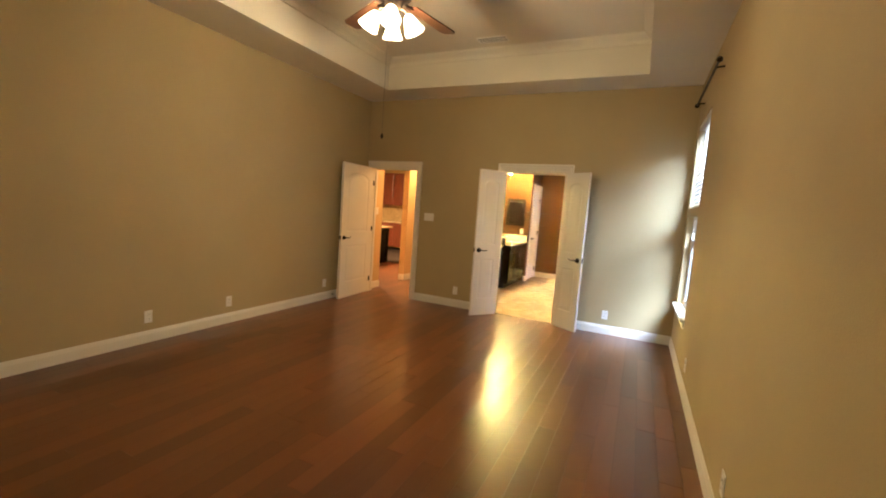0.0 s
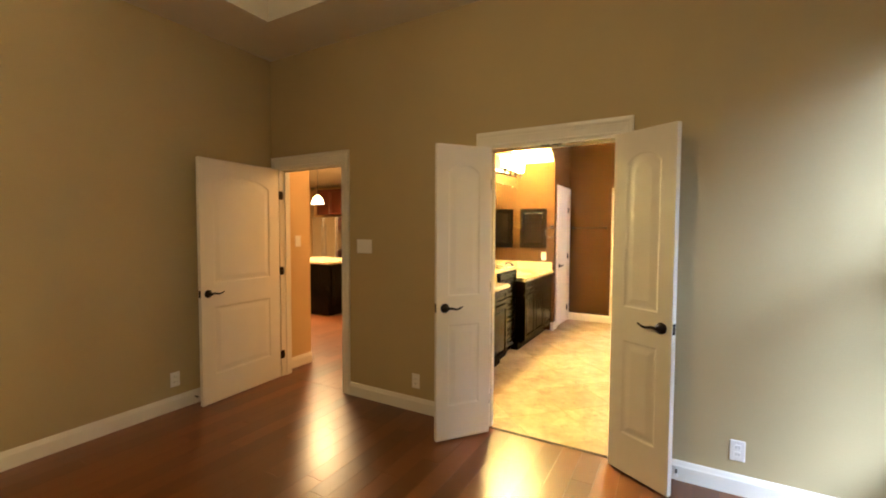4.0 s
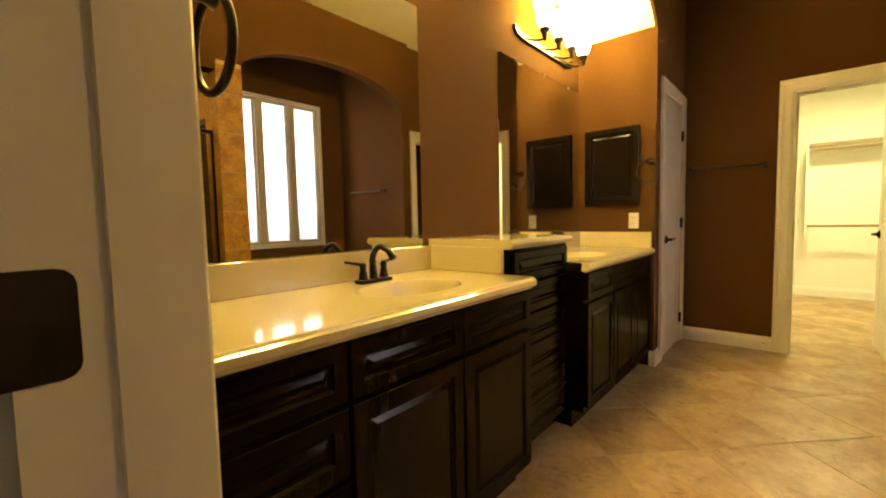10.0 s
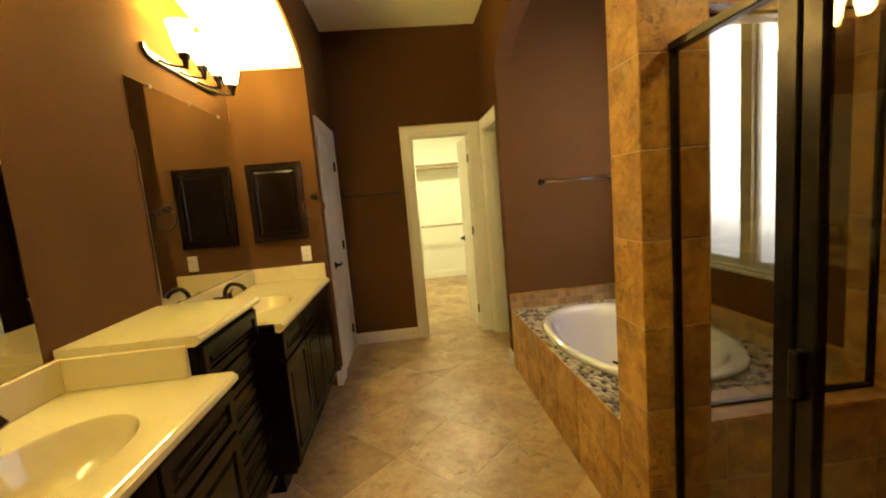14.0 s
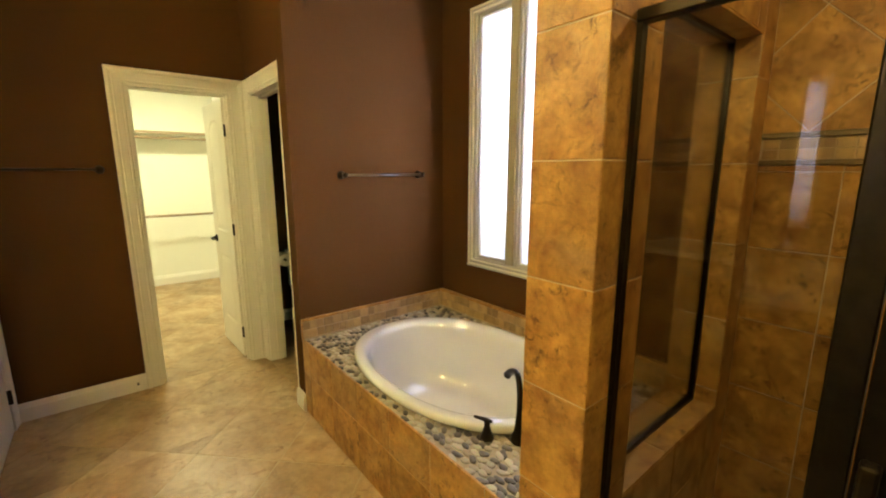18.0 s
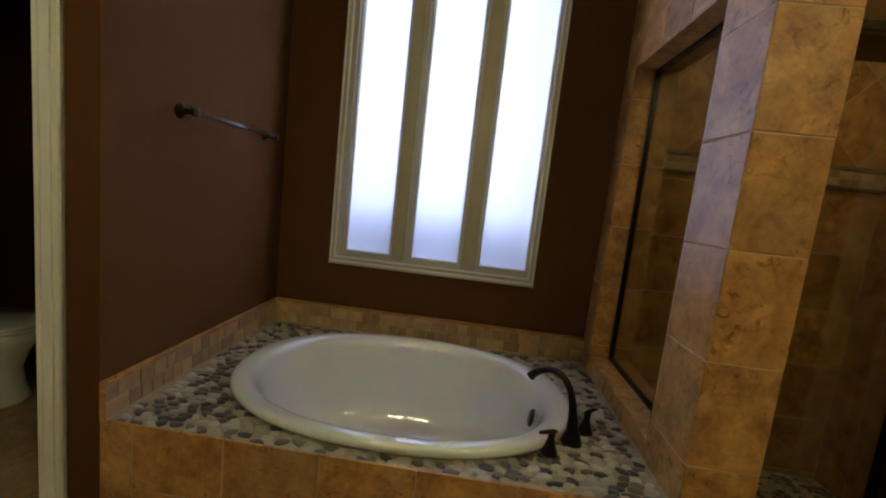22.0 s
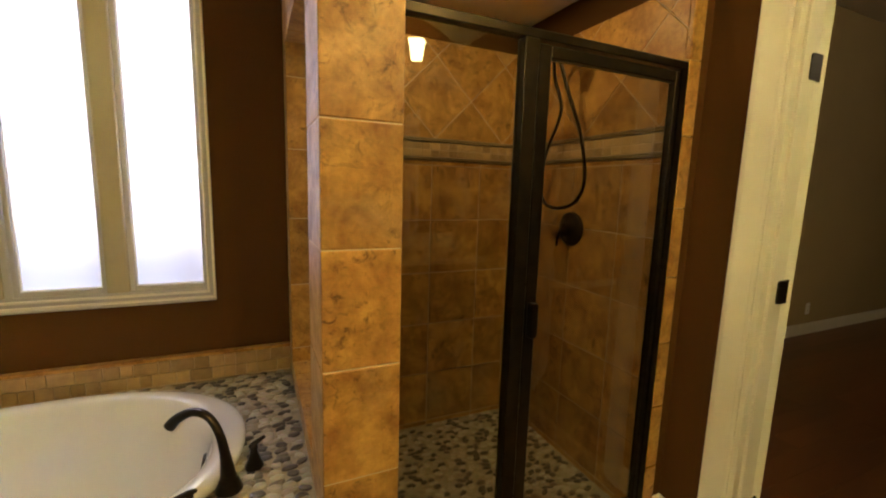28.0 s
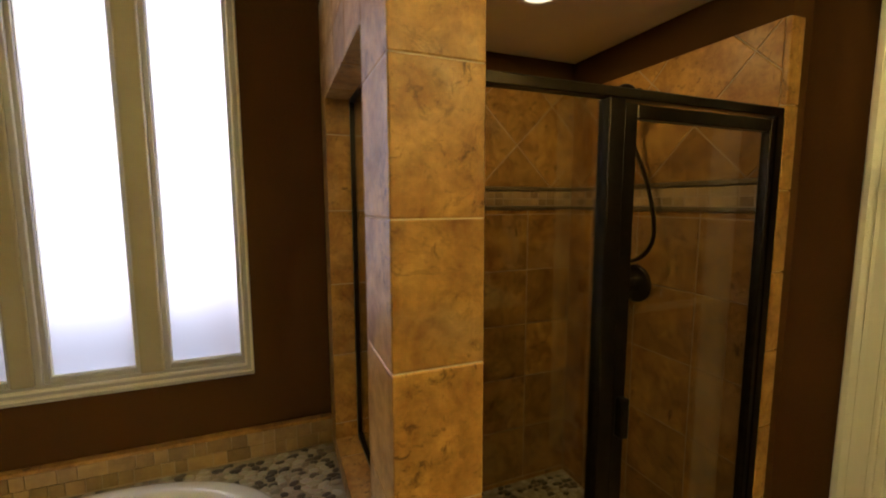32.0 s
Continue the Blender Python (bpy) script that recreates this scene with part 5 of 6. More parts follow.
tp = thing("toilet_paper_holder", "bronze toilet paper holder with a white roll", "paper holder", pose(QX + 0.12, 4.27, 0.775))
part("post", tube([(0.0, 0.0, 0.02), (0.07, 0.0, 0.02)], 0.011, 10), M_BRONZE, tp)
part("arm", tube([(0.065, 0.0, 0.02), (0.065, -0.10, 0.02)], 0.008, 10), M_BRONZE, tp)
part("paper_roll", lathe(((0.018, 0.0), (0.052, 0.0), (0.052, 0.095), (0.018, 0.095)), 24, m=pose(0.065, 0.0, 0.02, 90, 0, 0)), M_PLATE, tp, smooth=False)

# ---- closet ----
KS = 0.105                                         # where shelf and rod end
sf = thing("closet_shelf", "pale closet shelf with a hanging rod below", "shelf")
part("board", box(KS, KX1 - 0.002, KY1 - 0.32, KY1 - 0.002, 1.955, 1.975), M_CLOSET, sf)
part("edge_strip", box(KS, KX1 - 0.002, KY1 - 0.332, KY1 - 0.320, 1.945, 1.978, 0.003), M_ROD, sf)
part("cleat", box(KS, KX1 - 0.002, KY1 - 0.022, KY1 - 0.002, 1.865, 1.955), M_CLOSET, sf)
part("rod", tube([(KS, KY1 - 0.28, 1.90), (KX1 - 0.01, KY1 - 0.28, 1.90)], 0.016, 12), M_ROD, sf)
sf2 = thing("closet_rod", "dark lower hanging rod on the closet end wall", "rod")
part("rod", tube([(KS, KY1 - 0.28, 0.945), (KX1 - 0.01, KY1 - 0.28, 0.945)], 0.016, 12), M_ROD, sf2)
part("end_board", box(KS - 0.020, KS, KY1 - 0.332, KY1 - 0.002, 0.80, 1.978, 0.002), M_CLOSET, sf)
for hx in (KS, KX1 - 0.031):
    part("bracket", box(hx, hx + 0.03, KY1 - 0.29, KY1 - 0.002, 0.918, 0.930), M_CLOSET, sf2)
cl = thing("ceiling_light", "lit round closet ceiling light", "light")
part("base", lathe(((0.15, 0.0), (0.15, -0.02), (0.13, -0.025)), 28, m=pose(0.3, 5.9, KH)), M_PLATE, cl)
part("globe", lathe(((0.13, -0.02), (0.125, -0.05), (0.09, -0.085), (0, -0.10)), 28, m=pose(0.3, 5.9, KH)), M_PEND, cl, smooth=True)

# ---- bedroom ----
FANX, FANY = -0.34, -3.1
FT = BH + 0.42
fan = thing("ceiling_fan", "dark wood ceiling fan with a lit glass light kit", "ceiling fan", pose(FANX, FANY, 0))
part("canopy", lathe(((0.07, FT), (0.068, FT - 0.03), (0.03, FT - 0.07), (0.014, FT - 0.08)), 24), M_BRONZE, fan, smooth=True)
part("downrod", tube([(0, 0, FT - 0.07), (0, 0, 3.08)], 0.013, 12), M_BRONZE, fan)
part("motor", lathe(((0.02, 3.10), (0.09, 3.085), (0.135, 3.05), (0.145, 2.99), (0.13, 2.94), (0.075, 2.91), (0.06, 2.86), (0.03, 2.845), (0, 2.845)), 32), M_BRONZE, fan, smooth=True)
for i in range(5):
    a = 72 * i + 8
    bl = part("blade_arm", tube([(0.10, 0, 2.95), (0.16, 0, 2.945), (0.22, 0, 2.955)], [0.012, 0.010, 0.014], 8, steps=3), M_BRONZE, fan)
    bl.matrix_basis = pose(0, 0, 0, 0, 0, a)
    b = prism([(0.20, -0.055), (0.68, -0.074), (0.715, -0.05), (0.715, 0.05), (0.68, 0.074), (0.20, 0.055)], "z", -0.004, 0.004)
    bd = part("blade", b, M_BLADE, bl)
    bd.matrix_basis = pose(0, 0, 2.955, 9, 0, 0)
for i in range(4):
    a = math.radians(90 * i + 30)
    dx, dy = math.cos(a), math.sin(a)
    arm = part("light_arm", tube([(0.04 * dx, 0.04 * dy, 2.87), (0.09 * dx, 0.09 * dy, 2.86), (0.11 * dx, 0.11 * dy, 2.82)], 0.009, 8, steps=3), M_BRONZE, fan)
    part("light_shade", lathe(((0.02, 0.0), (0.035, -0.02), (0.050, -0.06), (0.065, -0.10), (0.075, -0.125), (0.070, -0.124), (0.046, -0.062), (0.018, -0.004)), 20, m=pose(0.11 * dx, 0.11 * dy, 2.83, 0, 0, 0) @ pose(0, 0, 0, 28 * dy, -28 * dx, 0)), M_PEND, arm, "glowing frosted glass shade", smooth=True)
part("pull_chain", tube([(-0.03, 0.0, 2.85), (-0.03, 0.0, 1.985)], 0.0012, 6), M_CHROME, fan)
part("chain_knob", lathe(((0, 1.95), (0.010, 1.96), (0.011, 1.975), (0.004, 1.99)), 10, m=pose(-0.03, 0, 0)), M_BRONZE, fan)

vent = thing("ceiling_vent", "white metal ceiling air vent in the tray", "vent", pose(-0.40, -0.84, FT))
part("frame", box(-0.19, 0.19, -0.085, 0.085, -0.008, 0.0, 0.003), M_PLATE, vent)
part("backing", box(-0.165, 0.165, -0.062, 0.062, -0.0095, -0.008), M_SLOT, vent)
for i in range(7):
    s = part("slat", box(-0.165, 0.165, -0.006, 0.006, -0.0015, 0.0015), M_PLATE, vent)
    s.matrix_basis = pose(0, -0.052 + 0.0173 * i, -0.012, 35, 0, 0)

blind = thing("window_blind", "lowered white slatted blind over the upper window", "blind")
y0, y1 = BWIN2[0] + 0.006, BWIN2[1] - 0.006
part("head_rail", box(BX1 + 0.004, BX1 + 0.055, y0, y1, BWIN2[3] - 0.050, BWIN2[3] - 0.002, 0.004), M_BLIND, blind)
bm_ = mesh("slat", box(-0.025, 0.025, y0, y1, -0.0015, 0.0015), M_BLIND)
zz = BWIN2[3] - 0.075
while zz > BWIN2[2] + 0.045:
    s = new("slat", bm_)
    s.parent = blind
    s.matrix_basis = pose(BX1 + 0.030, 0, zz, 0, -66, 0)
    zz -= 0.0445
part("bottom_rail", box(BX1 + 0.006, BX1 + 0.054, y0, y1, BWIN2[2] + 0.001, BWIN2[2] + 0.024, 0.004), M_BLIND, blind)
for yy in (y0 + 0.12, y1 - 0.12):
    part("ladder_cord", tube([(BX1 + 0.002, yy, BWIN2[2] + 0.02), (BX1 + 0.002, yy, BWIN2[3] - 0.045)], 0.0012, 5), M_BLIND, blind)

rod = thing("curtain_rod", "dark bronze curtain rod above the bedroom window", "curtain rod")
part("rod", tube([(BX1 - 0.06, -1.72, 2.80), (BX1 - 0.06, -0.30, 2.80)], 0.011, 12), M_BRONZE, rod)
for yy in (-1.72, -0.30):
    part("finial", lathe(((0.011, 0.0), (0.020, 0.008), (0.024, 0.025), (0.016, 0.042), (0, 0.048)), 16, m=pose(BX1 - 0.06, yy, 2.80, 90 if yy < -1 else -90, 0, 0)), M_BRONZE, rod, smooth=True)
for yy in (-1.60, -0.42):
    part("bracket", tube([(BX1 - 0.001, yy, 2.79), (BX1 - 0.06, yy, 2.785)], 0.008, 8), M_BRONZE, rod)

# ---- kitchen beyond the hall ----
isl = thing("kitchen_island", "near-black kitchen island with a pale granite top", "island")
part("body", box(-5.5, -4.3, 2.35, 3.25, 0.0, 0.88), M_CAB, isl)
part("end_panel", raised_front(2.42, 3.18, 0.12, 0.82, -4.3), M_CAB, isl)
part("granite_top", box(-5.56, -4.24, 2.28, 3.32, 0.88, 0.92, 0.006), M_GRANITE, isl)
fr = thing("refrigerator", "stainless steel refrigerator between cherry cabinets", "refrigerator")
part("body", box(-8.25, -7.35, 5.75, 6.45, 0.02, 1.82, 0.01), M_STEEL, fr)
part("fridge_door", box(-8.24, -7.81, 5.70, 5.748, 0.65, 1.81, 0.012), M_STEEL, fr)
part("fridge_door", box(-7.79, -7.36, 5.70, 5.748, 0.65, 1.81, 0.012), M_STEEL, fr)
part("freezer_drawer", box(-8.24, -7.36, 5.70, 5.748, 0.06, 0.63, 0.012), M_STEEL, fr)
for hx in (-7.84, -7.76):
    part("handle", tube([(hx, 5.66, 0.75), (hx, 5.66, 1.6)], 0.012, 8), M_STEEL, fr)


def kitchen_cabinet(name, label, x0, x1, y0, z0, z1, n):
    c = thing(name, label, "cabinet")
    part("body", box(x0, x1, y0, 6.498, z0, z1), M_CHERRY, c)
    w = (x1 - x0) / n
    for i in range(n):
        f = raised_front(x0 + w * i + 0.004, x0 + w * (i + 1) - 0.004, z0 + 0.01, z1 - 0.01, 0)
        f.transform(Matrix(((0, 1, 0, 0), (-1, 0, 0, y0), (0, 0, 1, 0), (0, 0, 0, 1))))
        part("cabinet_door", f, M_CHERRY, c)


kitchen_cabinet("upper_cabinet", "cherry wood upper kitchen cabinets above the refrigerator", -8.3, -7.3, 5.95, 1.88, 2.60, 2)
kitchen_cabinet("upper_cabinet", "cherry wood upper kitchen cabinets", -7.25, -5.2, 6.15, 1.45, 2.50, 5)
kitchen_cabinet("base_cabinet", "cherry wood base kitchen cabinets", -7.25, -4.4, 5.9, 0.1, 0.88, 6)
kt = thing("kitchen_counter", "pale granite kitchen counter with a stone splash", "countertop")
part("granite_top", box(-7.28, -4.38, 5.86, 6.498, 0.88, 0.92, 0.006), M_GRANITE, kt)
part("splash", box(-7.28, -4.38, 6.48, 6.498, 0.92, 1.45), M_BAND, kt)
pl = thing("pendant_lamp", "small lit pendant lamp over the kitchen island", "lamp", pose(-5.05, 2.85, 0))
part("cord", tube([(0, 0, 2.10), (0, 0, LH)], 0.005, 6), M_BRONZE, pl)
part("cap", lathe(((0, 2.13), (0.03, 2.12), (0.035, 2.08)), 16), M_BRONZE, pl, smooth=True)
part("shade", lathe(((0.035, 2.09), (0.08, 2.04), (0.11, 1.97), (0.115, 1.94), (0.10, 1.945), (0.03, 2.08)), 20), M_PEND, pl, smooth=True)


# ---- outside ----
bw = thing("brick_pier", "pale neighbouring brick pier outside the bedroom window", "brick pier")
part("backing", box(5.0, 5.2, 0.60, 1.36, -0.45, 1.17), M_SGROUT, bw)
BR = mesh("brick", box(-0.01, 0.04, -0.1, 0.1, -0.033, 0.033, 0.003), M_PALE)
for r in range(15):
    for i in range(3 if r % 2 else 4):
        o = new("brick", BR)
        o.parent = bw
        o.location = (4.99, 0.66 + 0.21 * i + (0.105 if r % 2 else 0), 0.05 + 0.076 * r)
# added panel that glows in place of the bright view outside
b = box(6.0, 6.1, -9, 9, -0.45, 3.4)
structure("backdrop", b, M_DAYGLOW, "glowing pale backdrop panel standing in for daylight outside the bedroom window", "backdrop")
fence = thing("garden_wall", "low reddish brick garden wall outside the tub window", "wall")
part("backing", box(WX + 1.3, WX + 1.45, 1.75, 3.2, -0.45, 1.15), M_BRICK, fence)
part("coping", box(WX + 1.27, WX + 1.48, 1.75, 3.2, 1.15, 1.20, 0.01), M_BRICK, fence)


# ---- tiles, planks, pebbles ----
def tile_face(parent, plane, at, out, u0, u1, v0, v1, size, mat, joint=0.0035, offset=(0.0, 0.0), diagonal=False, skip=()):
    """Lays square tiles on a rectangle (u, v) of a plane, straight or on the diagonal; skip holds rectangles left out."""
    sw, sh_ = size if isinstance(size, tuple) else (size, size)
    polys = []
    if diagonal:
        r = math.sqrt(0.5)
        n = int((abs(u1 - u0) + abs(v1 - v0)) / sw) + 3
        for i in range(-n, n + 1):
            for j in range(-n, n + 1):
                q = []
                for a, c in ((0, 0), (1, 0), (1, 1), (0, 1)):
                    p = (i * sw + (joint / 2 if a == 0 else sw - joint / 2), j * sw + (joint / 2 if c == 0 else sw - joint / 2))
                    q.append((offset[0] + (p[0] - p[1]) * r, offset[1] + (p[0] + p[1]) * r))
                polys.append(q)
    else:
        i0 = int(math.floor((u0 - offset[0]) / sw)) - 1
        j0 = int(math.floor((v0 - offset[1]) / sh_)) - 1
        for i in range(i0, i0 + int((u1 - u0) / sw) + 4):
            for j in range(j0, j0 + int((v1 - v0) / sh_) + 4):
                a0, b0 = offset[0] + i * sw + joint / 2, offset[1] + j * sh_ + joint / 2
                polys.append([(a0, b0), (a0 + sw - joint, b0), (a0 + sw - joint, b0 + sh_ - joint), (a0, b0 + sh_ - joint)])
    rects = [(u0, u1, v0, v1)]
    for s in skip:
        nxt = []
        for a0, a1, c0, c1 in rects:
            for q in ((a0, min(a1, s[0]), c0, c1), (max(a0, s[1]), a1, c0, c1), (max(a0, s[0]), min(a1, s[1]), c0, min(c1, s[2])), (max(a0, s[0]), min(a1, s[1]), max(c0, s[3]), c1)):
                if q[1] - q[0] > 0.004 and q[3] - q[2] > 0.004:
                    nxt.append(q)
        rects = nxt
    for q in polys:
        for a0, a1, c0, c1 in rects:
            p = clip(q, a0, a1, c0, c1)
            if p and area(p) > 0.0006:
                part("tile", slab(p, plane, at, out), mat, parent)


T = 0.292
obs = bpy.data.objects
side, part_w, outer = obs["wall_shower_side"], obs["wall_shower_partition"], obs["wall_shower_back"]
# shower side wall and back wall: straight below the band, diagonal above
for par, plane, at, out, u0, u1, uo in ((side, "y", SY - TILE_T, TILE_T, 0.767, SBX - TILE_T, 1.30), (outer, "x", SBX, -TILE_T, SY, CY0, 0.50)):
    tile_face(par, plane, at, out, u0, u1, 0.0, 1.518, T, M_STILE, offset=(uo, 0.036))
    tile_face(par, plane, at, out, u0, u1, 1.637, TILE_TOP, T, M_STILE, offset=((u0 + u1) / 2, 1.637), diagonal=True)
    tile_face(par, plane, at, out * 0.9, u0, u1, 1.540, 1.615, (0.052, 0.0375), M_BAND, offset=(u0, 1.540), joint=0.003)
    for z in (1.529, 1.626):
        b = bmesh.new()
        for d, h in ((0.014, 0.010),):
            if plane == "y":
                box(u0, u1, at, at + out + 0.007, z - h, z + h, 0.004, bm=b)
            else:
                box(at + out - 0.007, at, u0, u1, z - h, z + h, 0.004, bm=b)
        part("listello", b, M_LIST, par)
for i in range(8):
    part("bullnose", box(0.744, 0.7655, 0.170, SY + 0.002, TILE_TOP / 8 * i, TILE_TOP / 8 * (i + 1) - 0.0025, 0.005, seg=2), M_STILE, side)
# partition, shower face
tile_face(part_w, "y", CY0 + TILE_T, -TILE_T, TX + 0.002, SBX - TILE_T, 0.0, 2.33, 0.30, M_STILE, offset=(TX, 0.025), skip=(SO,))
# partition, tub face, above the deck
tile_face(part_w, "y", CY1 - TILE_T, TILE_T, TX + 0.002, WX - TILE_T, DZ, 2.30, (0.233, 0.30), M_STILE, offset=(TX, 0.025), skip=(SO,))
# column front
tile_face(part_w, "x", TX + TILE_T, -TILE_T, CY0 + 0.001, CY1 - 0.001, 0.0, 2.33, (0.25, 0.30), M_STILE, offset=(CY0 - 0.02, 0.025))
# lining of the opening
yl0, yl1 = CY0, CY1
tile_face(part_w, "z", SO[2], TILE_T, SO[0], SO[1], yl0, yl1, (0.30, 0.3), M_STILE, offset=(SO[0], yl0))
tile_face(part_w, "z", SO[3], -TILE_T, SO[0], SO[1], yl0, yl1, (0.30, 0.3), M_STILE, offset=(SO[0], yl0))
tile_face(part_w, "x", SO[0], TILE_T, yl0, yl1, SO[2], SO[3], (0.3, 0.30), M_STILE, offset=(yl0, 0.025))
tile_face(part_w, "x", SO[1], -TILE_T, yl0, yl1, SO[2], SO[3], (0.3, 0.30), M_STILE, offset=(yl0, 0.025))

# tub deck front
tile_face(deck, "x", TX + TILE_T, -TILE_T, CY1, EY + 0.0, 0.0, DZ, (0.296, 0.30), M_STILE, offset=(1.962, -0.03))
# splash: small mixed tiles and a pencil trim
rng = random.Random(7)


def mosaic(parent, plane, at, out, u0, u1, v0, v1, rows=2):
    h = (v1 - v0) / rows
    for r in range(rows):
        u = u0
        while u < u1 - 0.005:
            w = rng.choice((0.045, 0.05, 0.06, 0.09))
            e = min(u1, u + w)
            p = [(u + 0.0015, v0 + h * r + 0.0015), (e - 0.0015, v0 + h * r + 0.0015), (e - 0.0015, v0 + h * (r + 1) - 0.0015), (u + 0.0015, v0 + h * (r + 1) - 0.0015)]
            part("mosaic_tile", slab(p, plane, at, out * rng.uniform(0.8, 1.0), 0.0015), M_BAND, parent)
            u = e


SPL = 0.595
part("splash_backing", box(WX - 0.026, WX, CY1, EY, DZ - 0.008, SPL), M_SGROUT, deck)
part("splash_backing", box(TX + 0.003, WX - 0.026, EY - 0.010, EY, DZ - 0.008, SPL), M_SGROUT, deck)
mosaic(deck, "x", WX - 0.026, -0.007, CY1 + 0.002, EY - 0.012, DZ, SPL)
mosaic(deck, "y", EY - 0.010, -0.007, TX + 0.004, WX - 0.034, DZ, SPL)
part("pencil_trim", box(WX - 0.036, WX, CY1 + 0.001, EY - 0.001, SPL, SPL + 0.016, 0.005, seg=2), M_STILE, deck)
part("pencil_trim", box(TX, WX - 0.037, EY - 0.020, EY, SPL, SPL + 0.016, 0.005, seg=2), M_STILE, deck)
part("end_trim", box(TX - 0.004, TX + 0.004, EY - 0.020, EY, DZ, SPL + 0.016, 0.003), M_STILE, deck)


def pebble_bed(name, label, x0, x1, y0, y1, z, keep):
    """River pebbles set flat and close together: one mesh."""
    verts, faces = [], []
    rows = int((x1 - x0) / 0.027)
    for r in range(rows + 1):
        y = y0 + rng.uniform(0, 0.03)
        while y < y1:
            cx, cy = x0 + (r + 0.5) * 0.027 + rng.uniform(-0.006, 0.006), y + rng.uniform(-0.005, 0.005)
            a, c = rng.uniform(0.015, 0.027), rng.uniform(0.011, 0.0155)
            y += 2 * a
            if not keep(cx, cy) or not (x0 + 0.012 < cx < x1 - 0.012 and y0 + 0.012 < cy < y1 - 0.012):
                continue
            t, n, k = math.pi / 2 + rng.uniform(-0.7, 0.7), 9, len(verts)
            h = rng.uniform(0.0025, 0.0045)
            w = [rng.uniform(0.84, 1.14) for _ in range(n)]
            for s, dz in ((1.0, -0.004), (0.97, h * 0.55), (0.80, h * 0.95)):
                for i in range(n):
                    u = 2 * math.pi * i / n
                    px, py = a * s * w[i] * math.cos(u), c * s * w[i] * math.sin(u)
                    verts.append((min(x1 - 0.001, max(x0 + 0.001, cx + px * math.cos(t) - py * math.sin(t))), min(y1 - 0.001, max(y0 + 0.001, cy + px * math.sin(t) + py * math.cos(t))), z - 0.006 + dz + 0.002))
            verts.append((cx, cy, z - 0.006 + h + 0.002))
            for q in range(2):
                for i in range(n):
                    j = (i + 1) % n
                    faces.append((k + q * n + i, k + q * n + j, k + q * n + n + j, k + q * n + n + i))
            for i in range(n):
                faces.append((k + 2 * n + i, k + 2 * n + (i + 1) % n, k + 3 * n))
    me = bpy.data.meshes.new(name)
    me.from_pydata(verts, [], faces)
    me.materials.append(M_PEBBLES)
    for p in me.polygons:
        p.use_smooth = True
    return tagged(new(name, me), label, "pebbles", "", "stuff")


M_PEBBLES = bpy.data.materials.new("river_pebbles")
M_PEBBLES.use_nodes = True
pt = M_PEBBLES.node_tree
pb = pt.nodes["Principled BSDF"]
pb.inputs["Roughness"].default_value = 0.32
pg = pt.nodes.new("ShaderNodeNewGeometry")
pr = pt.nodes.new("ShaderNodeValToRGB")
el = pr.color_ramp.elements
el[0].position, el[0].color = 0.0, (0.050, 0.044, 0.042, 1)
el[1].position, el[1].color = 0.30, (0.095, 0.078, 0.066, 1)
for pos, col in ((0.40, (0.17, 0.14, 0.11, 1)), (0.44, (0.42, 0.37, 0.28, 1)), (0.75, (0.56, 0.51, 0.41, 1)), (0.92, (0.62, 0.58, 0.49, 1)), (1.0, (0.36, 0.28, 0.20, 1))):
    e = el.new(pos)
    e.color = col
pn = pt.nodes.new("ShaderNodeTexNoise")
pn.inputs["Scale"].default_value = 60
pm = pt.nodes.new("ShaderNodeMix")
pm.data_type, pm.blend_type = "RGBA", "MULTIPLY"
pm.inputs["Factor"].default_value = 0.5
pt.links.new(pg.outputs["Random Per Island"], pr.inputs[0])
pt.links.new(pr.outputs[0], pm.inputs["A"])
pt.links.new(pn.outputs["Color"], pm.inputs["B"])
pt.links.new(pm.outputs["Result"], pb.inputs["Base Color"])

pebble_bed("deck_pebbles", "flat grey and cream river pebbles set in the tub deck", TX + 0.004, WX - 0.034, CY1 + 0.002, EY - 0.018, DZ,
           lambda x, y: (abs((x - TC[0]) / TA) ** 2.25 + abs((y - TC[1]) / TB) ** 2.25) > 0.97)
part("grout_bed", box(SX + 0.10, SBX - TILE_T, SY + 0.001, CY0 - 0.001, -0.001, 0.011), M_PGROUT, FLOOR_BATH)
part("grout_bed", box(SBX - TILE_T + TG, SBX + 0.001, SY - TG, CY0 + TG, 0.0, TILE_TOP), M_SGROUT, outer)
pebble_bed("shower_pebbles", "flat dark and cream river pebbles on the shower floor", SX + 0.10, SBX - 0.01, SY + 0.002, CY0 - 0.002, 0.016, lambda x, y: True)
curb = thing("shower_curb", "tan tiled shower curb under the glass", "curb", kind="structure")
part("core", box(SX - 0.0985, SX + 0.0955, SY - 0.019, CY0 + 0.006, 0.0, CURB - TG), M_SGROUT, curb)
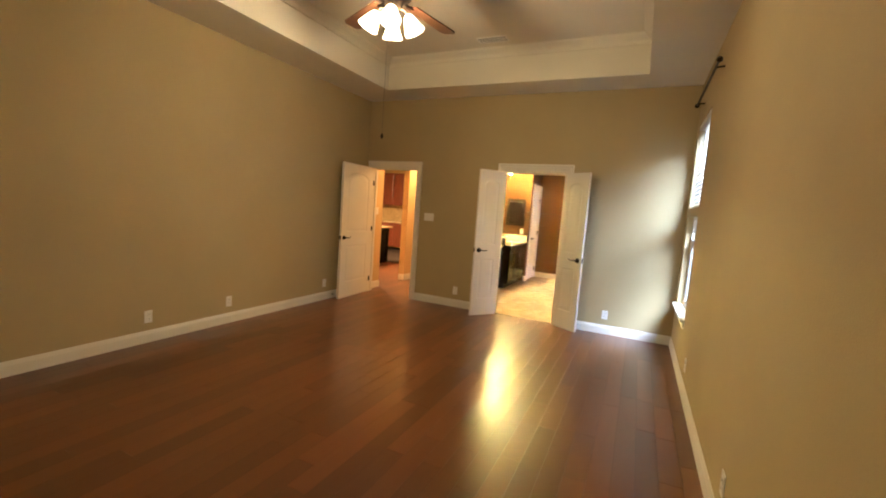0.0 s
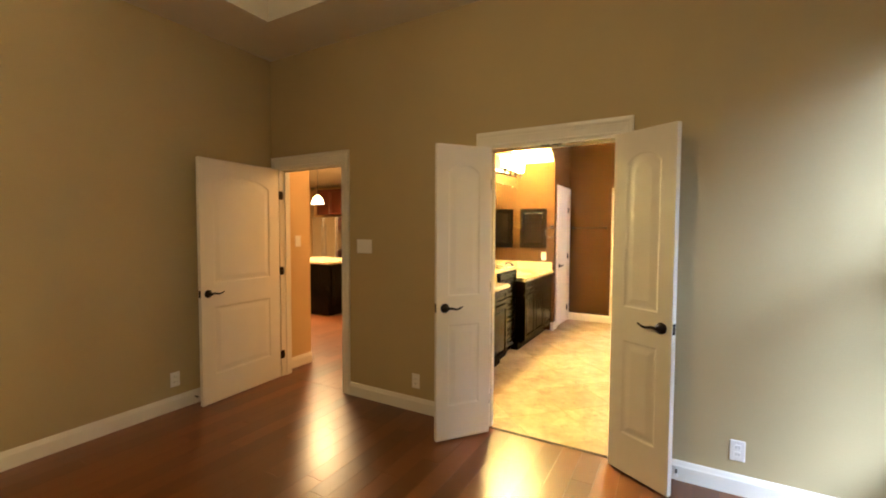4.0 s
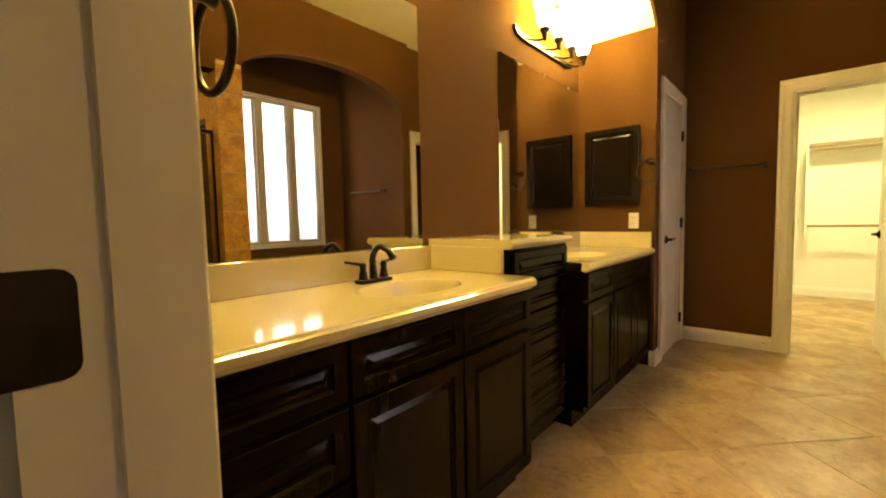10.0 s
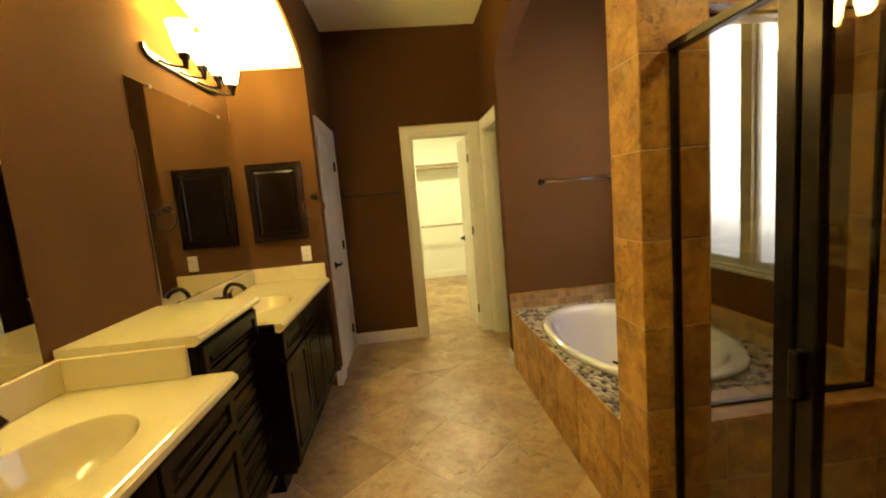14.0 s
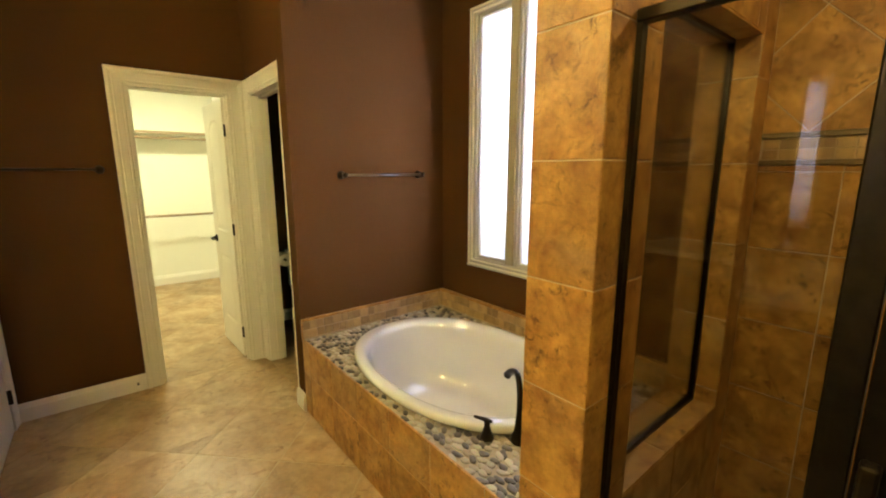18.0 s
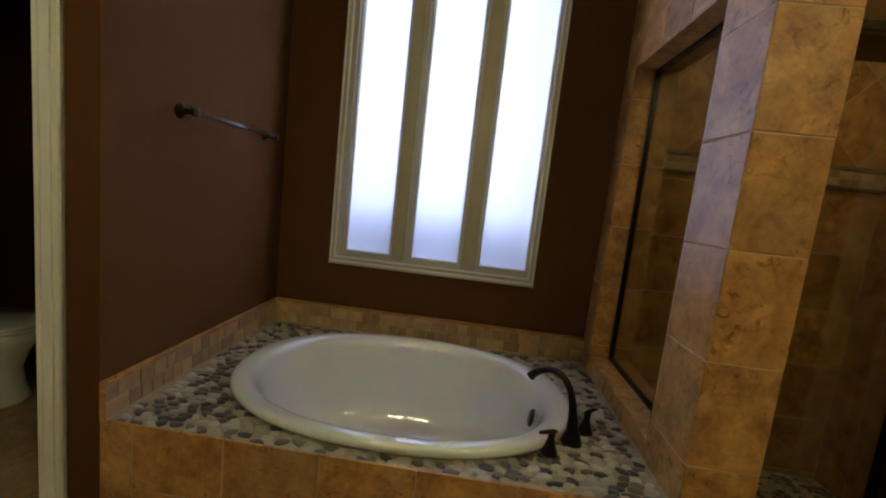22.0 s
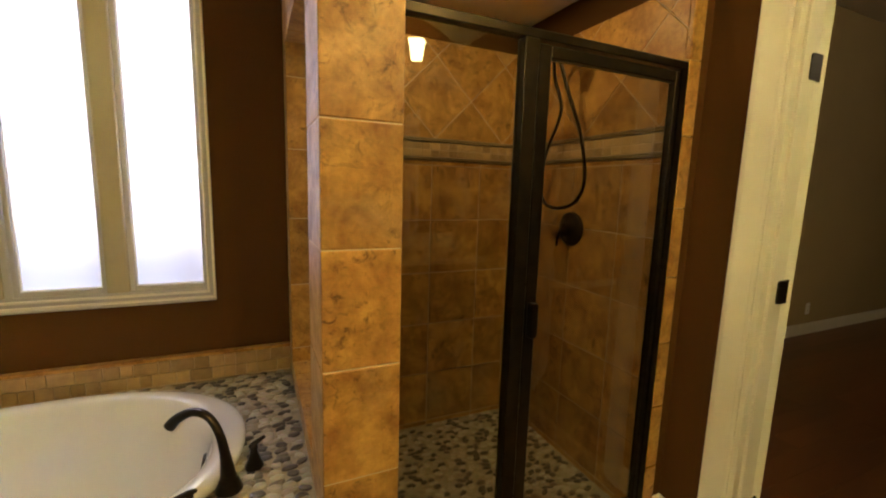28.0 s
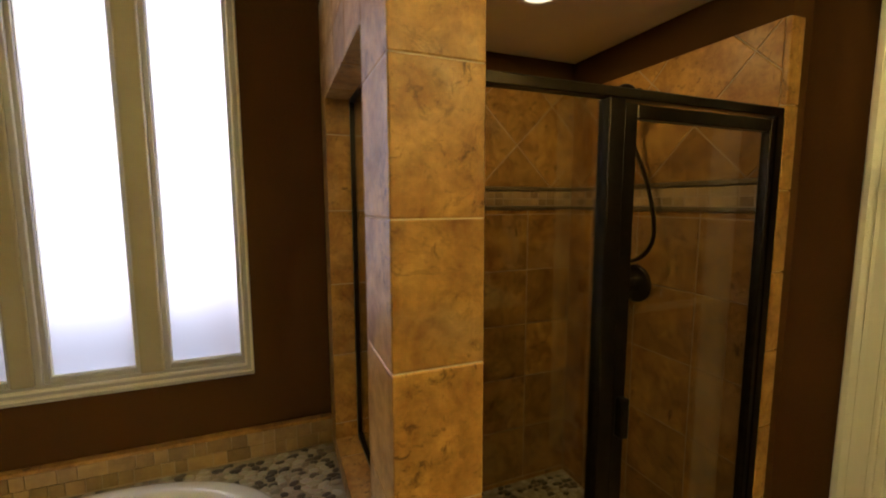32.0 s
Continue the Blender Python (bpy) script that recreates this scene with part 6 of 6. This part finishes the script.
tile_face(curb, "z", CURB - TILE_T, TILE_T, SX - 0.101, SX + 0.098, SY - 0.02, CY0, (0.3, 0.30), M_STILE, offset=(SX - 0.10, SY))
tile_face(curb, "x", SX - 0.093, -TILE_T, SY - 0.02, CY0, 0.0, CURB - 0.001, (0.30, 0.3), M_STILE, offset=(SY, 0.0))
tile_face(curb, "x", SX + 0.09, TILE_T, SY, CY0, 0.0, CURB - 0.001, (0.30, 0.3), M_STILE, offset=(SY, 0.0))

# bath floor: 0.46 m tiles on the diagonal
for r in ((VX, TX + 0.2, 0.056, EY + 0.11), (VX, QX, EY + 0.11, FY), (CD[0] - 0.02, CD[1] + 0.02, FY, KY0 + 0.02), (QX, WX, EY + 0.11, 5.0)):
    tile_face(FLOOR_BATH, "z", -0.003, 0.003, r[0], r[1], r[2], r[3], 0.462, M_FTILE, joint=0.006, offset=(0.03, 1.91), diagonal=True)
tile_face(FLOOR_BATH, "z", -0.003, 0.003, KX0, KX1, KY0 + 0.02, KY1, 0.462, M_FTILE, joint=0.006, offset=(0.03, 1.91), diagonal=True)

# hardwood planks, along y
LEN = {}


def plank_mesh(L):
    if L not in LEN:
        LEN[L] = mesh("plank", slab([(0.0007, 0.0007), (0.1243, 0.0007), (0.1243, L - 0.0007), (0.0007, L - 0.0007)], "z", -0.005, 0.005, 0.0005), M_WOOD)
    return LEN[L]


def planks(parent, x0, x1, y0, y1):
    """Rows of random lengths from y1 down to y0; the last of each row is cut to fit."""
    x = x0
    while x < x1 - 0.01:
        y = y1
        start = rng.choice((0.35, 0.6, 0.85, 1.1))
        while y > y0 + 0.02:
            L = start or rng.choice((0.55, 0.85, 1.15, 1.45))
            start = None
            if y - L < y0 + 0.15:
                L = round(y - y0, 3)
            p = new("plank", plank_mesh(L))
            p.parent = parent
            p.location = (x, y - L, 0)
            y -= L
        x += 0.125


planks(FLOOR_BED, BX0, BX1, BY0, 0.035)
planks(FLOOR_HALL, -5.75, -1.70, 0.036, 3.3)
